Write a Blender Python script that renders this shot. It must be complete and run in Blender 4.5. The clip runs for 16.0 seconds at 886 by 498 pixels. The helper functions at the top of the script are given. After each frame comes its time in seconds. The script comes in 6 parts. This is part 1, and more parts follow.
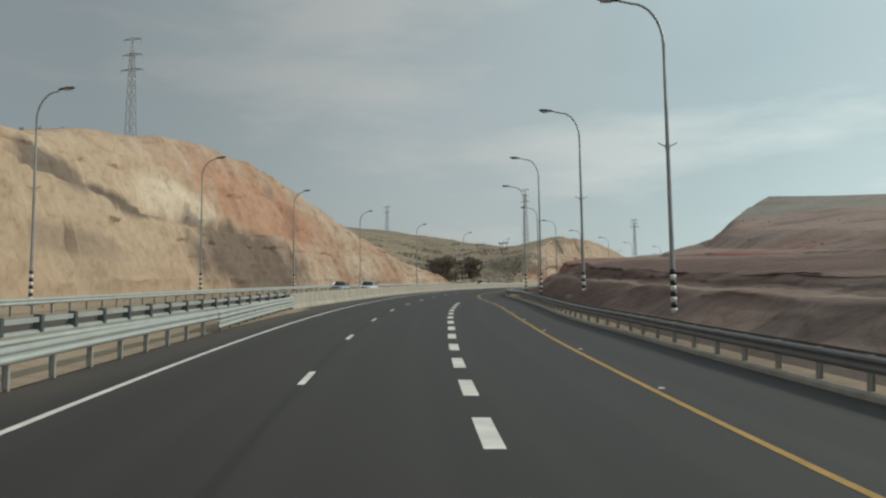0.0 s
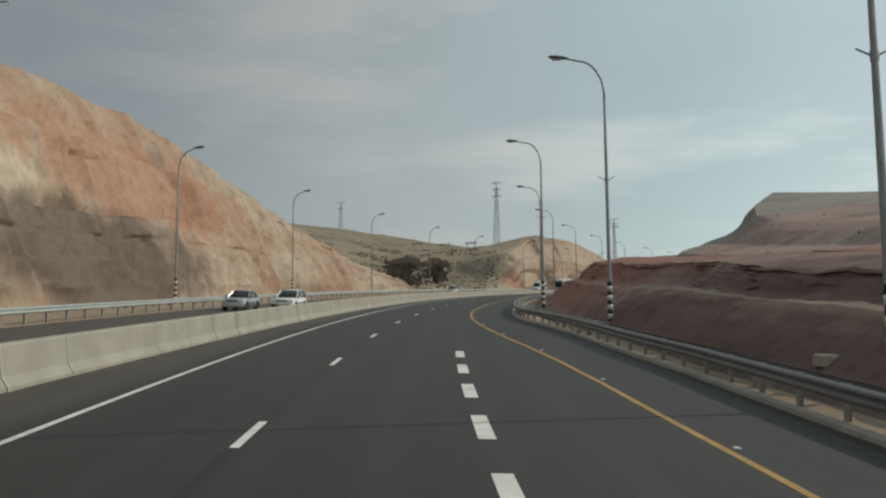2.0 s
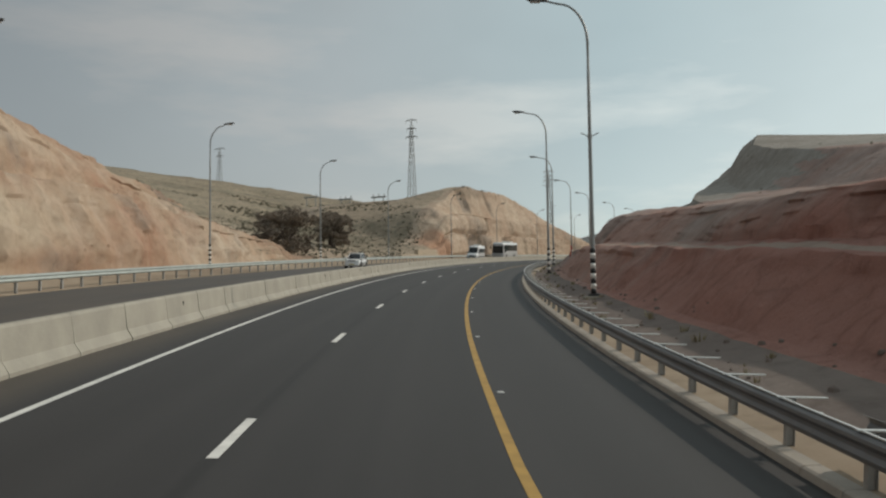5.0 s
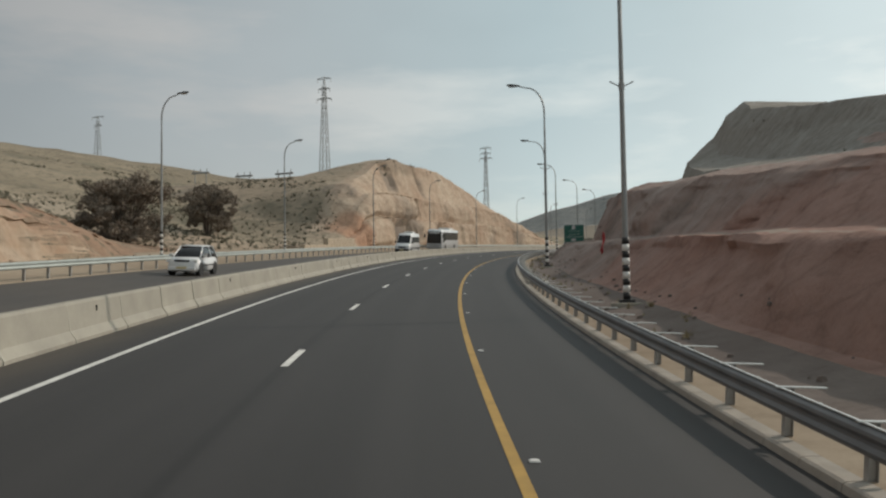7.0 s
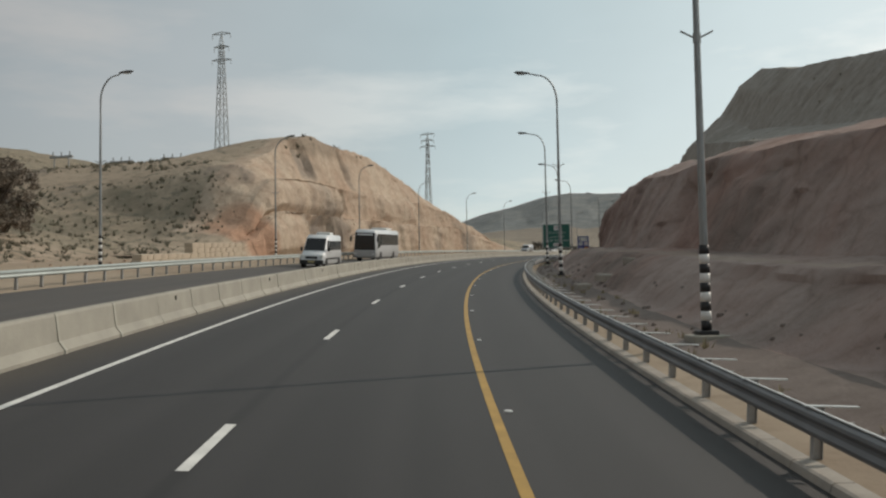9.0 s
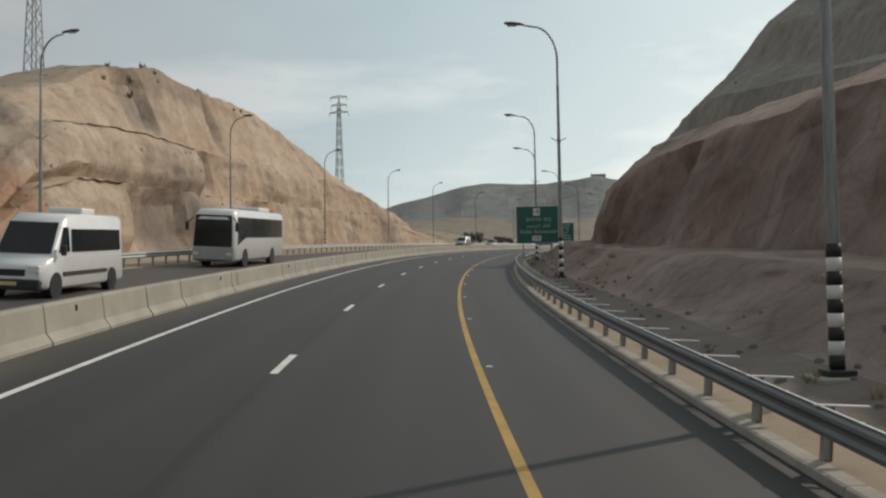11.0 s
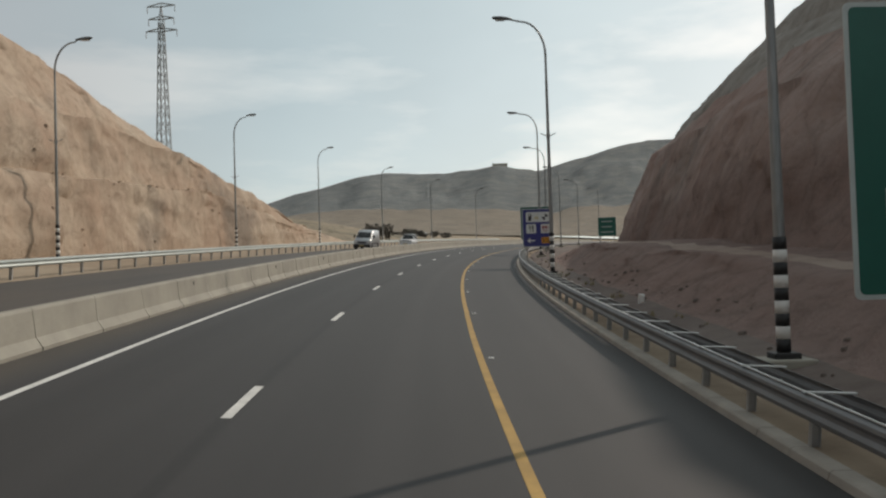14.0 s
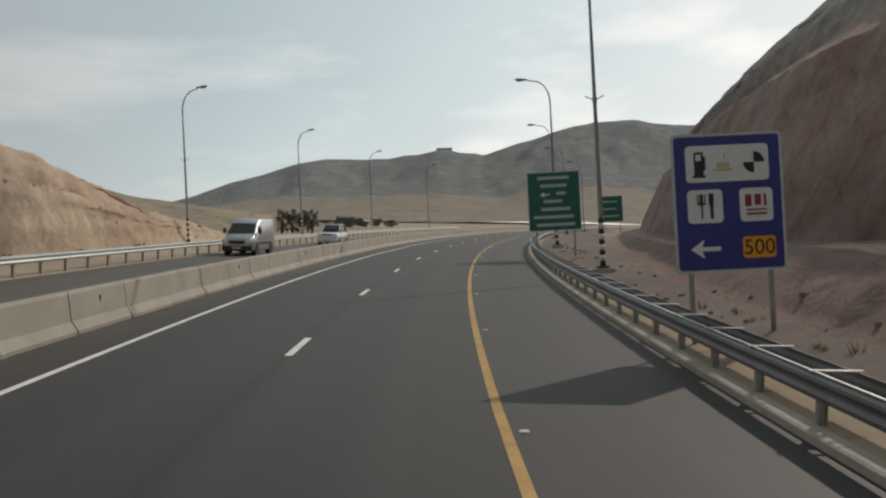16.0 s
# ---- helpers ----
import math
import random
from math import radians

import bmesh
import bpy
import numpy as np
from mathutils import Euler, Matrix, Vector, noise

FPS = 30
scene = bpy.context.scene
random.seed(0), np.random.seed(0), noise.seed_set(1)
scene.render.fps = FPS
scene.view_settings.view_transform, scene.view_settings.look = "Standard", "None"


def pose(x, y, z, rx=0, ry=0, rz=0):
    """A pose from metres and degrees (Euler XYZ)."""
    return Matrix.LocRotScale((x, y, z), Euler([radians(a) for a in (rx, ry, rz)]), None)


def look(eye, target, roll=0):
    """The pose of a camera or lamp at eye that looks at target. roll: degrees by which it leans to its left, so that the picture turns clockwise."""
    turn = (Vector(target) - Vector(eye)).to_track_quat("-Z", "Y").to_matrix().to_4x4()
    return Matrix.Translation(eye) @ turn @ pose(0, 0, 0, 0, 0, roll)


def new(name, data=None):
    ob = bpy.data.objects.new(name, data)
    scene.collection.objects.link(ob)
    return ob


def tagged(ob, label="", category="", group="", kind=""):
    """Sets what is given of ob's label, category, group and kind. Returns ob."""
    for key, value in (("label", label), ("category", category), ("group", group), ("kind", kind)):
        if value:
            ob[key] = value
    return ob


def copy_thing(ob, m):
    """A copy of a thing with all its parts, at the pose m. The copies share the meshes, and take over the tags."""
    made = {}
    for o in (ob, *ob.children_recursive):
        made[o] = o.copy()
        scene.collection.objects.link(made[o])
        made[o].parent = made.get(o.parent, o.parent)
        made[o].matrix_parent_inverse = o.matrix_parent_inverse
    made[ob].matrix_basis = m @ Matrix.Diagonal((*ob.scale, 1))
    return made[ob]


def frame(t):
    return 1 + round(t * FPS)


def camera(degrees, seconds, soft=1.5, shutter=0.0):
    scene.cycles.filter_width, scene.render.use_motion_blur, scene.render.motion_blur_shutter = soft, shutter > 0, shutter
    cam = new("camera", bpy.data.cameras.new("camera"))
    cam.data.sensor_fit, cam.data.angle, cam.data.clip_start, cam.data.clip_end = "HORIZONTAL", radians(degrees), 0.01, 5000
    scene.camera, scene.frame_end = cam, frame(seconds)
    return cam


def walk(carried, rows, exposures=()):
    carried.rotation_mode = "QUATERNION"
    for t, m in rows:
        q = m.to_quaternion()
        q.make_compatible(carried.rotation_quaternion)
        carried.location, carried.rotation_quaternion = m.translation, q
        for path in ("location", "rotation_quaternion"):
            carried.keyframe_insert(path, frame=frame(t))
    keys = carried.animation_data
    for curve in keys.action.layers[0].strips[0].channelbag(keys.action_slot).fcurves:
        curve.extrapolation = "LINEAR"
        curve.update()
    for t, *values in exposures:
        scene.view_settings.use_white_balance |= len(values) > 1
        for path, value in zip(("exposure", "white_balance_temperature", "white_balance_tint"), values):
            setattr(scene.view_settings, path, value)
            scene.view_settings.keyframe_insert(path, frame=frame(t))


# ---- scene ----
# rows are in the road's own plane; the road climbs and is banked, so TILT stands the place upright
TILT = Vector((math.sin(radians(-1.75)), math.sin(radians(4.2)), 1.0)).normalized().rotation_difference(Vector((0, 0, 1))).to_matrix().to_4x4()
cam = camera(53.0, 16.0, soft=2.3)

PATH = [
    (0, (4.198, 8.418, 2.057), (4.1034, 10.4146, 2.1198), 0.79),
    (0.5, (3.304, 18.371, 2.158), (3.2255, 20.3685, 2.2256), 0.74),
    (1, (2.679, 27.908, 2.220), (2.6284, 29.9061, 2.2938), 0.80),
    (1.5, (2.020, 38.279, 2.296), (1.9924, 40.2770, 2.3729), 1.06),
    (2, (1.498, 48.491, 2.386), (1.4989, 50.4900, 2.4567), 1.25),
    (2.5, (1.073, 58.752, 2.435), (1.0971, 60.7514, 2.4856), 1.32),
    (3, (0.858, 68.946, 2.516), (0.9123, 70.9450, 2.5406), 1.27),
    (3.5, (0.913, 78.919, 2.539), (1.0066, 80.9169, 2.5490), 1.25),
    (4, (1.012, 89.400, 2.496), (1.1604, 91.3943, 2.4848), 1.29),
    (4.7, (1.674, 104.280, 2.466), (1.8743, 106.2703, 2.4578), 1.36),
    (5.3, (2.582, 117.009, 2.438), (2.8258, 118.9943, 2.4315), 1.42),
    (5.9, (3.800, 129.712, 2.409), (4.0880, 131.6910, 2.4052), 1.48),
    (6.5, (5.326, 142.333, 2.381), (5.6591, 144.3051, 2.3797), 1.54),
    (7, (6.770, 152.480, 2.390), (7.1698, 154.4395, 2.3605), 1.69),
    (7.5, (8.526, 163.221, 2.427), (8.9712, 165.1706, 2.4065), 2.04),
    (8, (10.408, 173.218, 2.394), (10.8873, 175.1596, 2.3753), 1.87),
    (8.5, (12.642, 183.767, 2.414), (13.1554, 185.6995, 2.3921), 1.83),
    (9, (15.053, 194.162, 2.418), (15.5994, 196.0855, 2.3997), 1.77),
    (9.5, (17.582, 204.247, 2.386), (18.1770, 206.1563, 2.3610), 2.05),
    (10, (20.288, 214.541, 2.418), (20.9326, 216.4346, 2.3878), 2.46),
    (10.7, (24.593, 228.812, 2.420), (25.2979, 230.6836, 2.3875), 2.31),
    (11.25, (28.267, 239.917, 2.420), (29.0185, 241.7708, 2.3857), 2.19),
    (11.9, (32.941, 252.928, 2.420), (33.7467, 254.7581, 2.3837), 2.05),
    (12.5, (37.578, 264.838, 2.422), (38.4325, 266.6457, 2.3837), 1.93),
    (13, (41.735, 274.658, 2.442), (42.6168, 276.4525, 2.4006), 1.77),
    (13.5, (46.050, 284.426, 2.451), (46.9606, 286.2065, 2.4120), 1.85),
    (14, (50.243, 293.271, 2.458), (51.1810, 295.0369, 2.4147), 1.73),
    (14.5, (54.923, 302.640, 2.525), (55.8901, 304.3904, 2.4694), 1.33),
    (15, (59.907, 312.239, 2.531), (60.9018, 313.9724, 2.4628), 1.11),
    (15.5, (65.189, 321.944, 2.491), (66.2073, 323.6636, 2.4166), 0.95),
    (16, (70.765, 331.869, 2.420), (71.8115, 333.5719, 2.3498), 0.80),
]
walk(cam, [(t, TILT @ look(e, g, r)) for t, e, g, r in PATH], [(0, -0.4, 6750, 9), (1.5, -0.48, 6780, 10), (4, -0.45, 6820, 12), (7, -0.37, 6900, 14), (12.5, -0.33, 6900, 15.5), (16, -0.43, 6950, 17)])

# the sun stands ahead and to the side; a hazy sky with drifting cloud
SUN_AZ, SUN_EL = math.atan2(0.367, 0.930), radians(33)
sun_dir = Vector((math.cos(SUN_EL) * math.cos(SUN_AZ), math.cos(SUN_EL) * math.sin(SUN_AZ), math.sin(SUN_EL)))
sun_dir = TILT.to_3x3() @ sun_dir
sun = new("sun", bpy.data.lights.new("sun", "SUN"))
sun.data.energy, sun.data.angle, sun.data.color = 2.5, radians(0.6), (1.0, 0.93, 0.82)
sun.rotation_mode = "QUATERNION"
sun.rotation_quaternion = sun_dir.to_track_quat("Z", "Y")

world = bpy.data.worlds.new("sky")
scene.world = world
world.use_nodes = True
wn, wl = world.node_tree.nodes, world.node_tree.links
wn.clear()
w_out = wn.new("ShaderNodeOutputWorld")
w_bg = wn.new("ShaderNodeBackground")
w_sky = wn.new("ShaderNodeTexSky")
w_sky.sky_type, w_sky.sun_disc = "NISHITA", False
w_sky.sun_elevation, w_sky.sun_rotation = math.asin(sun_dir.z), math.pi / 2 - math.atan2(sun_dir.y, sun_dir.x)
w_sky.air_density, w_sky.dust_density, w_sky.ozone_density = 1.0, 0.6, 2.0
w_co = wn.new("ShaderNodeTexCoord")


def sky_noise(scale, stretch, turn, detail, lo, hi):
    mp = wn.new("ShaderNodeMapping")
    mp.inputs["Scale"].default_value = stretch
    mp.inputs["Rotation"].default_value = turn
    nz = wn.new("ShaderNodeTexNoise")
    nz.inputs["Scale"].default_value, nz.inputs["Detail"].default_value, nz.inputs["Roughness"].default_value = scale, detail, 0.55
    rp = wn.new("ShaderNodeValToRGB")
    rp.color_ramp.elements[0].position, rp.color_ramp.elements[1].position = lo, hi
    wl.new(w_co.outputs["Generated"], mp.inputs["Vector"])
    wl.new(mp.outputs[0], nz.inputs["Vector"])
    wl.new(nz.outputs[0], rp.inputs[0])
    return rp.outputs[0]


def sky_mix(fac, a, b):
    mx = wn.new("ShaderNodeMixRGB")
    for k, v in ((0, fac), (1, a), (2, b)):
        if isinstance(v, (int, float)):
            mx.inputs[k].default_value = v
        elif isinstance(v, tuple):
            mx.inputs[k].default_value = (*v, 1)
        else:
            wl.new(v, mx.inputs[k])
    return mx.outputs[0]


# thin high veil over the blue, grey cloud sheets, streaks of white
w_sep = wn.new("ShaderNodeSeparateXYZ")
wl.new(w_co.outputs["Generated"], w_sep.inputs[0])
w_grad = wn.new("ShaderNodeValToRGB")
w_shift = wn.new("ShaderNodeMath")
w_shift.operation, w_shift.inputs[1].default_value = "MULTIPLY_ADD", 0.5
w_shift.inputs[2].default_value = 0.5
wl.new(w_sep.outputs[0], w_shift.inputs[0])
wl.new(w_shift.outputs[0], w_grad.inputs[0])
w_grad.color_ramp.elements[0].position, w_grad.color_ramp.elements[0].color = 0.3, (0.33, 0.38, 0.385, 1)
w_grad.color_ramp.elements[1].position, w_grad.color_ramp.elements[1].color = 0.95, (1.18, 1.31, 1.28, 1)
for pos_, col_ in ((0.5, (0.54, 0.625, 0.63)), (0.65, (0.65, 0.84, 0.865)), (0.8, (0.92, 1.12, 1.12))):
    el_ = w_grad.color_ramp.elements.new(pos_)
    el_.color = (*col_, 1)
w_scale = wn.new("ShaderNodeVectorMath")
w_scale.operation = "SCALE"
w_scale.inputs[3].default_value = 11.0
wl.new(w_grad.outputs[0], w_scale.inputs[0])
veil = sky_mix(0.75, w_sky.outputs[0], w_scale.outputs[0])
w_dim = wn.new("ShaderNodeVectorMath")
w_dim.operation, w_dim.inputs[3].default_value = "SCALE", 0.88
wl.new(veil, w_dim.inputs[0])
w_lit = wn.new("ShaderNodeVectorMath")
w_lit.operation, w_lit.inputs[1].default_value = "MULTIPLY", (1.22, 1.12, 1.07)
wl.new(veil, w_lit.inputs[0])
grey = sky_mix(sky_noise(1.3, (1.2, 1.0, 2.2), (0.0, 0.1, 0.5), 5, 0.42, 0.72), veil, w_dim.outputs[0])
white = sky_mix(sky_noise(2.3, (1.0, 1.3, 4.2), (0.12, -0.3, 0.4), 7, 0.52, 0.66), grey, w_lit.outputs[0])
w_low = wn.new("ShaderNodeMapRange")
for k_, v_ in enumerate((0.0, 0.3, 0.45, 0.0)):
    w_low.inputs[k_ + 1].default_value = v_
wl.new(w_sep.outputs[2], w_low.inputs[0])
w_haze = wn.new("ShaderNodeVectorMath")
w_haze.operation, w_haze.inputs[1].default_value = "MULTIPLY", (1.22, 1.1, 1.06)
wl.new(white, w_haze.inputs[0])
wl.new(sky_mix(w_low.outputs[0], white, w_haze.outputs[0]), w_bg.inputs[0])
w_bg.inputs[1].default_value = 0.1
wl.new(w_bg.outputs[0], w_out.inputs[0])


# ---- materials ----
def nodes_of(name):
    m = bpy.data.materials.new(name)
    m.use_nodes = True
    nt = m.node_tree
    return m, nt.nodes, nt.links, nt.nodes["Principled BSDF"]


def noise_node(n, l, scale, detail=5, rough=0.55, vec=None, stretch=None):
    t = n.new("ShaderNodeTexNoise")
    t.inputs["Scale"].default_value, t.inputs["Detail"].default_value, t.inputs["Roughness"].default_value = scale, detail, rough
    if vec is None:
        vec = n.new("ShaderNodeTexCoord").outputs["Object"]
    if stretch:
        mp = n.new("ShaderNodeMapping")
        mp.inputs["Scale"].default_value = stretch
        l.new(vec, mp.inputs["Vector"])
        vec = mp.outputs[0]
    l.new(vec, t.inputs["Vector"])
    return t.outputs[0]


def ramp(n, l, fac, stops):
    r = n.new("ShaderNodeValToRGB")
    e = r.color_ramp.elements
    while len(e) < len(stops):
        e.new(0.5)
    for k, (p, c) in enumerate(stops):
        e[k].position = p
        e[k].color = (*c, 1) if len(c) == 3 else c
    l.new(fac, r.inputs[0])
    return r.outputs[0]


def mixed(n, l, fac, a, b, mode="MIX"):
    m = n.new("ShaderNodeMixRGB")
    m.blend_type = mode
    for k, v in ((0, fac), (1, a), (2, b)):
        if isinstance(v, (int, float)):
            m.inputs[k].default_value = v
        elif isinstance(v, tuple):
            m.inputs[k].default_value = (*v, 1)
        else:
            l.new(v, m.inputs[k])
    return m.outputs[0]


def bumped(n, l, b, height, strength, distance):
    k = n.new("ShaderNodeBump")
    k.inputs["Strength"].default_value, k.inputs["Distance"].default_value = strength, distance
    l.new(height, k.inputs["Height"])
    l.new(k.outputs[0], b.inputs["Normal"])


def simple(name, col, rough=0.6, metal=0.0, vary=0.15, scale=3.0, bump=0.0, bump_scale=40.0):
    """A plain surface with stains at one scale and grain at another."""
    m, n, l, b = nodes_of(name)
    big = noise_node(n, l, scale, 4)
    fine = noise_node(n, l, scale * 14, 3)
    lo = tuple(c * (1 - vary) for c in col)
    hi = tuple(min(1, c * (1 + vary)) for c in col)
    base = ramp(n, l, big, [(0.3, lo), (0.7, hi)])
    base = mixed(n, l, 0.25 * min(1, vary * 4), base, ramp(n, l, fine, [(0.3, lo), (0.7, hi)]))
    l.new(base, b.inputs["Base Color"])
    b.inputs["Roughness"].default_value, b.inputs["Metallic"].default_value = rough, metal
    if bump:
        bumped(n, l, b, noise_node(n, l, bump_scale, 4), bump, 0.02)
    return m


def road_material(name, base):
    """Asphalt with polished wheel tracks, long streaks, seams and fine stone grain; its UV runs along and across the road in metres."""
    m, n, l, b = nodes_of(name)
    uv = n.new("ShaderNodeUVMap").outputs[0]
    sep = n.new("ShaderNodeSeparateXYZ")
    l.new(uv, sep.inputs[0])
    streak = noise_node(n, l, 1.0, 4, 0.6, uv, (0.02, 1.1, 1))
    patch = noise_node(n, l, 1.0, 4, 0.6, uv, (0.12, 0.35, 1))
    grain = noise_node(n, l, 55.0, 4, 0.7, uv)
    c = ramp(n, l, streak, [(0.3, tuple(v * 0.62 for v in base)), (0.7, tuple(v * 1.5 for v in base))])
    c = mixed(n, l, 0.5, c, ramp(n, l, patch, [(0.32, tuple(v * 0.75 for v in base)), (0.68, tuple(v * 1.2 for v in base))]))
    c = mixed(n, l, 0.3, c, ramp(n, l, grain, [(0.3, tuple(v * 0.5 for v in base)), (0.72, tuple(v * 1.9 for v in base))]))
    # wheel tracks: two paler bands in each 3.3 m lane
    mul = n.new("ShaderNodeMath")
    mul.operation = "MULTIPLY"
    mul.inputs[1].default_value = 2 * math.pi / 1.65
    l.new(sep.outputs[1], mul.inputs[0])
    sn = n.new("ShaderNodeMath")
    sn.operation = "SINE"
    l.new(mul.outputs[0], sn.inputs[0])
    tr = ramp(n, l, sn.outputs[0], [(0.2, (0, 0, 0)), (0.95, (1, 1, 1))])
    c = mixed(n, l, mixed(n, l, 0.65, tr, (0, 0, 0)), c, tuple(v * 1.65 for v in base))
    # dust swept against the median, a dark seam along the lane line
    dust = n.new("ShaderNodeMapRange")
    for k, v in enumerate((-3.4, -4.2, 0.0, 0.8)):
        dust.inputs[k + 1].default_value = v
    l.new(sep.outputs[1], dust.inputs[0])
    dmask = mixed(n, l, 1.0, dust.outputs[0], ramp(n, l, patch, [(0.3, (0.35, 0.35, 0.35)), (0.65, (1, 1, 1))]), "MULTIPLY")
    c = mixed(n, l, dmask, c, (0.085, 0.07, 0.056))
    off = n.new("ShaderNodeMath")
    off.operation = "MULTIPLY_ADD"
    off.inputs[1].default_value, off.inputs[2].default_value = 0.25, -0.145
    l.new(streak, off.inputs[0])
    sm = n.new("ShaderNodeMath")
    sm.operation = "SUBTRACT"
    l.new(sep.outputs[1], sm.inputs[0])
    l.new(off.outputs[0], sm.inputs[1])
    ab = n.new("ShaderNodeMath")
    ab.operation = "ABSOLUTE"
    l.new(sm.outputs[0], ab.inputs[0])
    seam = n.new("ShaderNodeMapRange")
    for k, v in enumerate((0.05, 0.14, 0.5, 0.0)):
        seam.inputs[k + 1].default_value = v
    l.new(ab.outputs[0], seam.inputs[0])
    c = mixed(n, l, seam.outputs[0], c, tuple(v * 0.4 for v in base))
    l.new(c, b.inputs["Base Color"])
    b.inputs["Roughness"].default_value = 0.7
    b.inputs["Specular IOR Level"].default_value = 0.45
    bumped(n, l, b, grain, 0.35, 0.006)
    return m


def patch_mask(n, l, dist, much):
    """Full inside a ragged outline, fading at its rim."""
    r = n.new("ShaderNodeMapRange")
    for k, v in enumerate((1.35, 1.75, much, 0.0)):
        r.inputs[k + 1].default_value = v
    l.new(dist, r.inputs[0])
    return r.outputs[0]


def rock_material(name, cols, band=0.35, shrub=None, streak=0.5, stain=(0.19, 0.165, 0.145), relief_m=0.35, patches=(), cracks=0.0, runs=(0.22, 0.22, 0.05)):
    """Cut limestone and marl: bedding in height, tall wash streaks, blotches of rust and chalk, grey weathered patches."""
    m, n, l, b = nodes_of(name)
    co = n.new("ShaderNodeTexCoord").outputs["Object"]
    big = noise_node(n, l, 0.05, 5, 0.6, co)
    bed = noise_node(n, l, 1.0, 5, 0.6, co, (0.03, 0.03, band))
    wash = noise_node(n, l, 1.0, 5, 0.6, co, runs)
    mid = noise_node(n, l, 0.28, 7, 0.65, co)
    fine = noise_node(n, l, 1.3, 9, 0.72, co)
    grey = noise_node(n, l, 0.075, 5, 0.6, co)
    c = ramp(n, l, big, [(0.4, cols[0]), (0.5, cols[1]), (0.59, cols[2])])
    c = mixed(n, l, 0.35, c, ramp(n, l, bed, [(0.34, cols[3]), (0.5, cols[1]), (0.64, cols[2])]))
    c = mixed(n, l, streak * 0.55, c, ramp(n, l, wash, [(0.36, cols[3]), (0.5, cols[1]), (0.63, cols[2])]))
    c = mixed(n, l, 0.35, c, ramp(n, l, mid, [(0.33, cols[0]), (0.5, cols[1]), (0.66, cols[2])]))
    if stain:
        c = mixed(n, l, ramp(n, l, grey, [(0.54, (0, 0, 0)), (0.64, (0.6, 0.6, 0.6))]), c, stain)
    for (s_, o_, z_), rh, rv, tint, much in patches:
        mp = n.new("ShaderNodeMapping")
        mp.vector_type = "TEXTURE"
        mp.inputs["Location"].default_value = tuple(place(s_, o_, z_))
        mp.inputs["Scale"].default_value = (rh, rh, rv)
        l.new(co, mp.inputs["Vector"])
        ln = n.new("ShaderNodeVectorMath")
        ln.operation = "LENGTH"
        l.new(mp.outputs[0], ln.inputs[0])
        ad = n.new("ShaderNodeMath")
        ad.operation = "MULTIPLY_ADD"
        ad.inputs[1].default_value = 1.4
        l.new(wash, ad.inputs[0])
        l.new(ln.outputs["Value"], ad.inputs[2])
        c = mixed(n, l, patch_mask(n, l, ad.outputs[0], much), c, tint)
    c = mixed(n, l, 0.55, c, ramp(n, l, fine, [(0.28, (0.4, 0.38, 0.36)), (0.48, (0.85, 0.85, 0.85)), (0.72, (1, 1, 1))]), "MULTIPLY")
    if cracks:
        wob = n.new("ShaderNodeVectorMath")
        wob.operation = "MULTIPLY_ADD"
        wob.inputs[1].default_value = (2.2, 2.2, 1.2)
        nz = n.new("ShaderNodeTexNoise")
        nz.inputs["Scale"].default_value, nz.inputs["Detail"].default_value = 0.4, 4
        l.new(co, nz.inputs["Vector"])
        l.new(nz.outputs["Color"], wob.inputs[0])
        l.new(co, wob.inputs[2])
        vo = n.new("ShaderNodeTexVoronoi")
        vo.feature = "DISTANCE_TO_EDGE"
        vo.inputs["Scale"].default_value = 0.33
        l.new(wob.outputs[0], vo.inputs["Vector"])
        c = mixed(n, l, cracks, c, ramp(n, l, vo.outputs["Distance"], [(0.0, (0.42, 0.4, 0.38)), (0.03, (0.8, 0.79, 0.78)), (0.09, (1, 1, 1))]), "MULTIPLY")
    if shrub:
        spot = noise_node(n, l, 0.7, 7, 0.72, co)
        c = mixed(n, l, ramp(n, l, spot, [(0.53, (0, 0, 0)), (0.6, (0.8, 0.8, 0.8))]), c, shrub)
    l.new(c, b.inputs["Base Color"])
    b.inputs["Roughness"].default_value = 0.95
    b.inputs["Specular IOR Level"].default_value = 0.12
    h = mixed(n, l, 0.45, mid, fine)
    bumped(n, l, b, h, 1.0, relief_m)
    return m


def banded_pole():
    """Painted galvanised pole: black and white rings on the lowest two metres."""
    m, n, l, b = nodes_of("pole_paint")
    co = n.new("ShaderNodeTexCoord").outputs["Object"]
    sp = n.new("ShaderNodeSeparateXYZ")
    l.new(co, sp.inputs[0])
    g = noise_node(n, l, 2.0, 4, 0.6, co, (6, 6, 0.7))
    c = ramp(n, l, g, [(0.3, (0.2, 0.21, 0.21)), (0.7, (0.36, 0.37, 0.37))])
    l.new(c, b.inputs["Base Color"])
    b.inputs["Roughness"].default_value, b.inputs["Metallic"].default_value = 0.5, 0.55
    return m


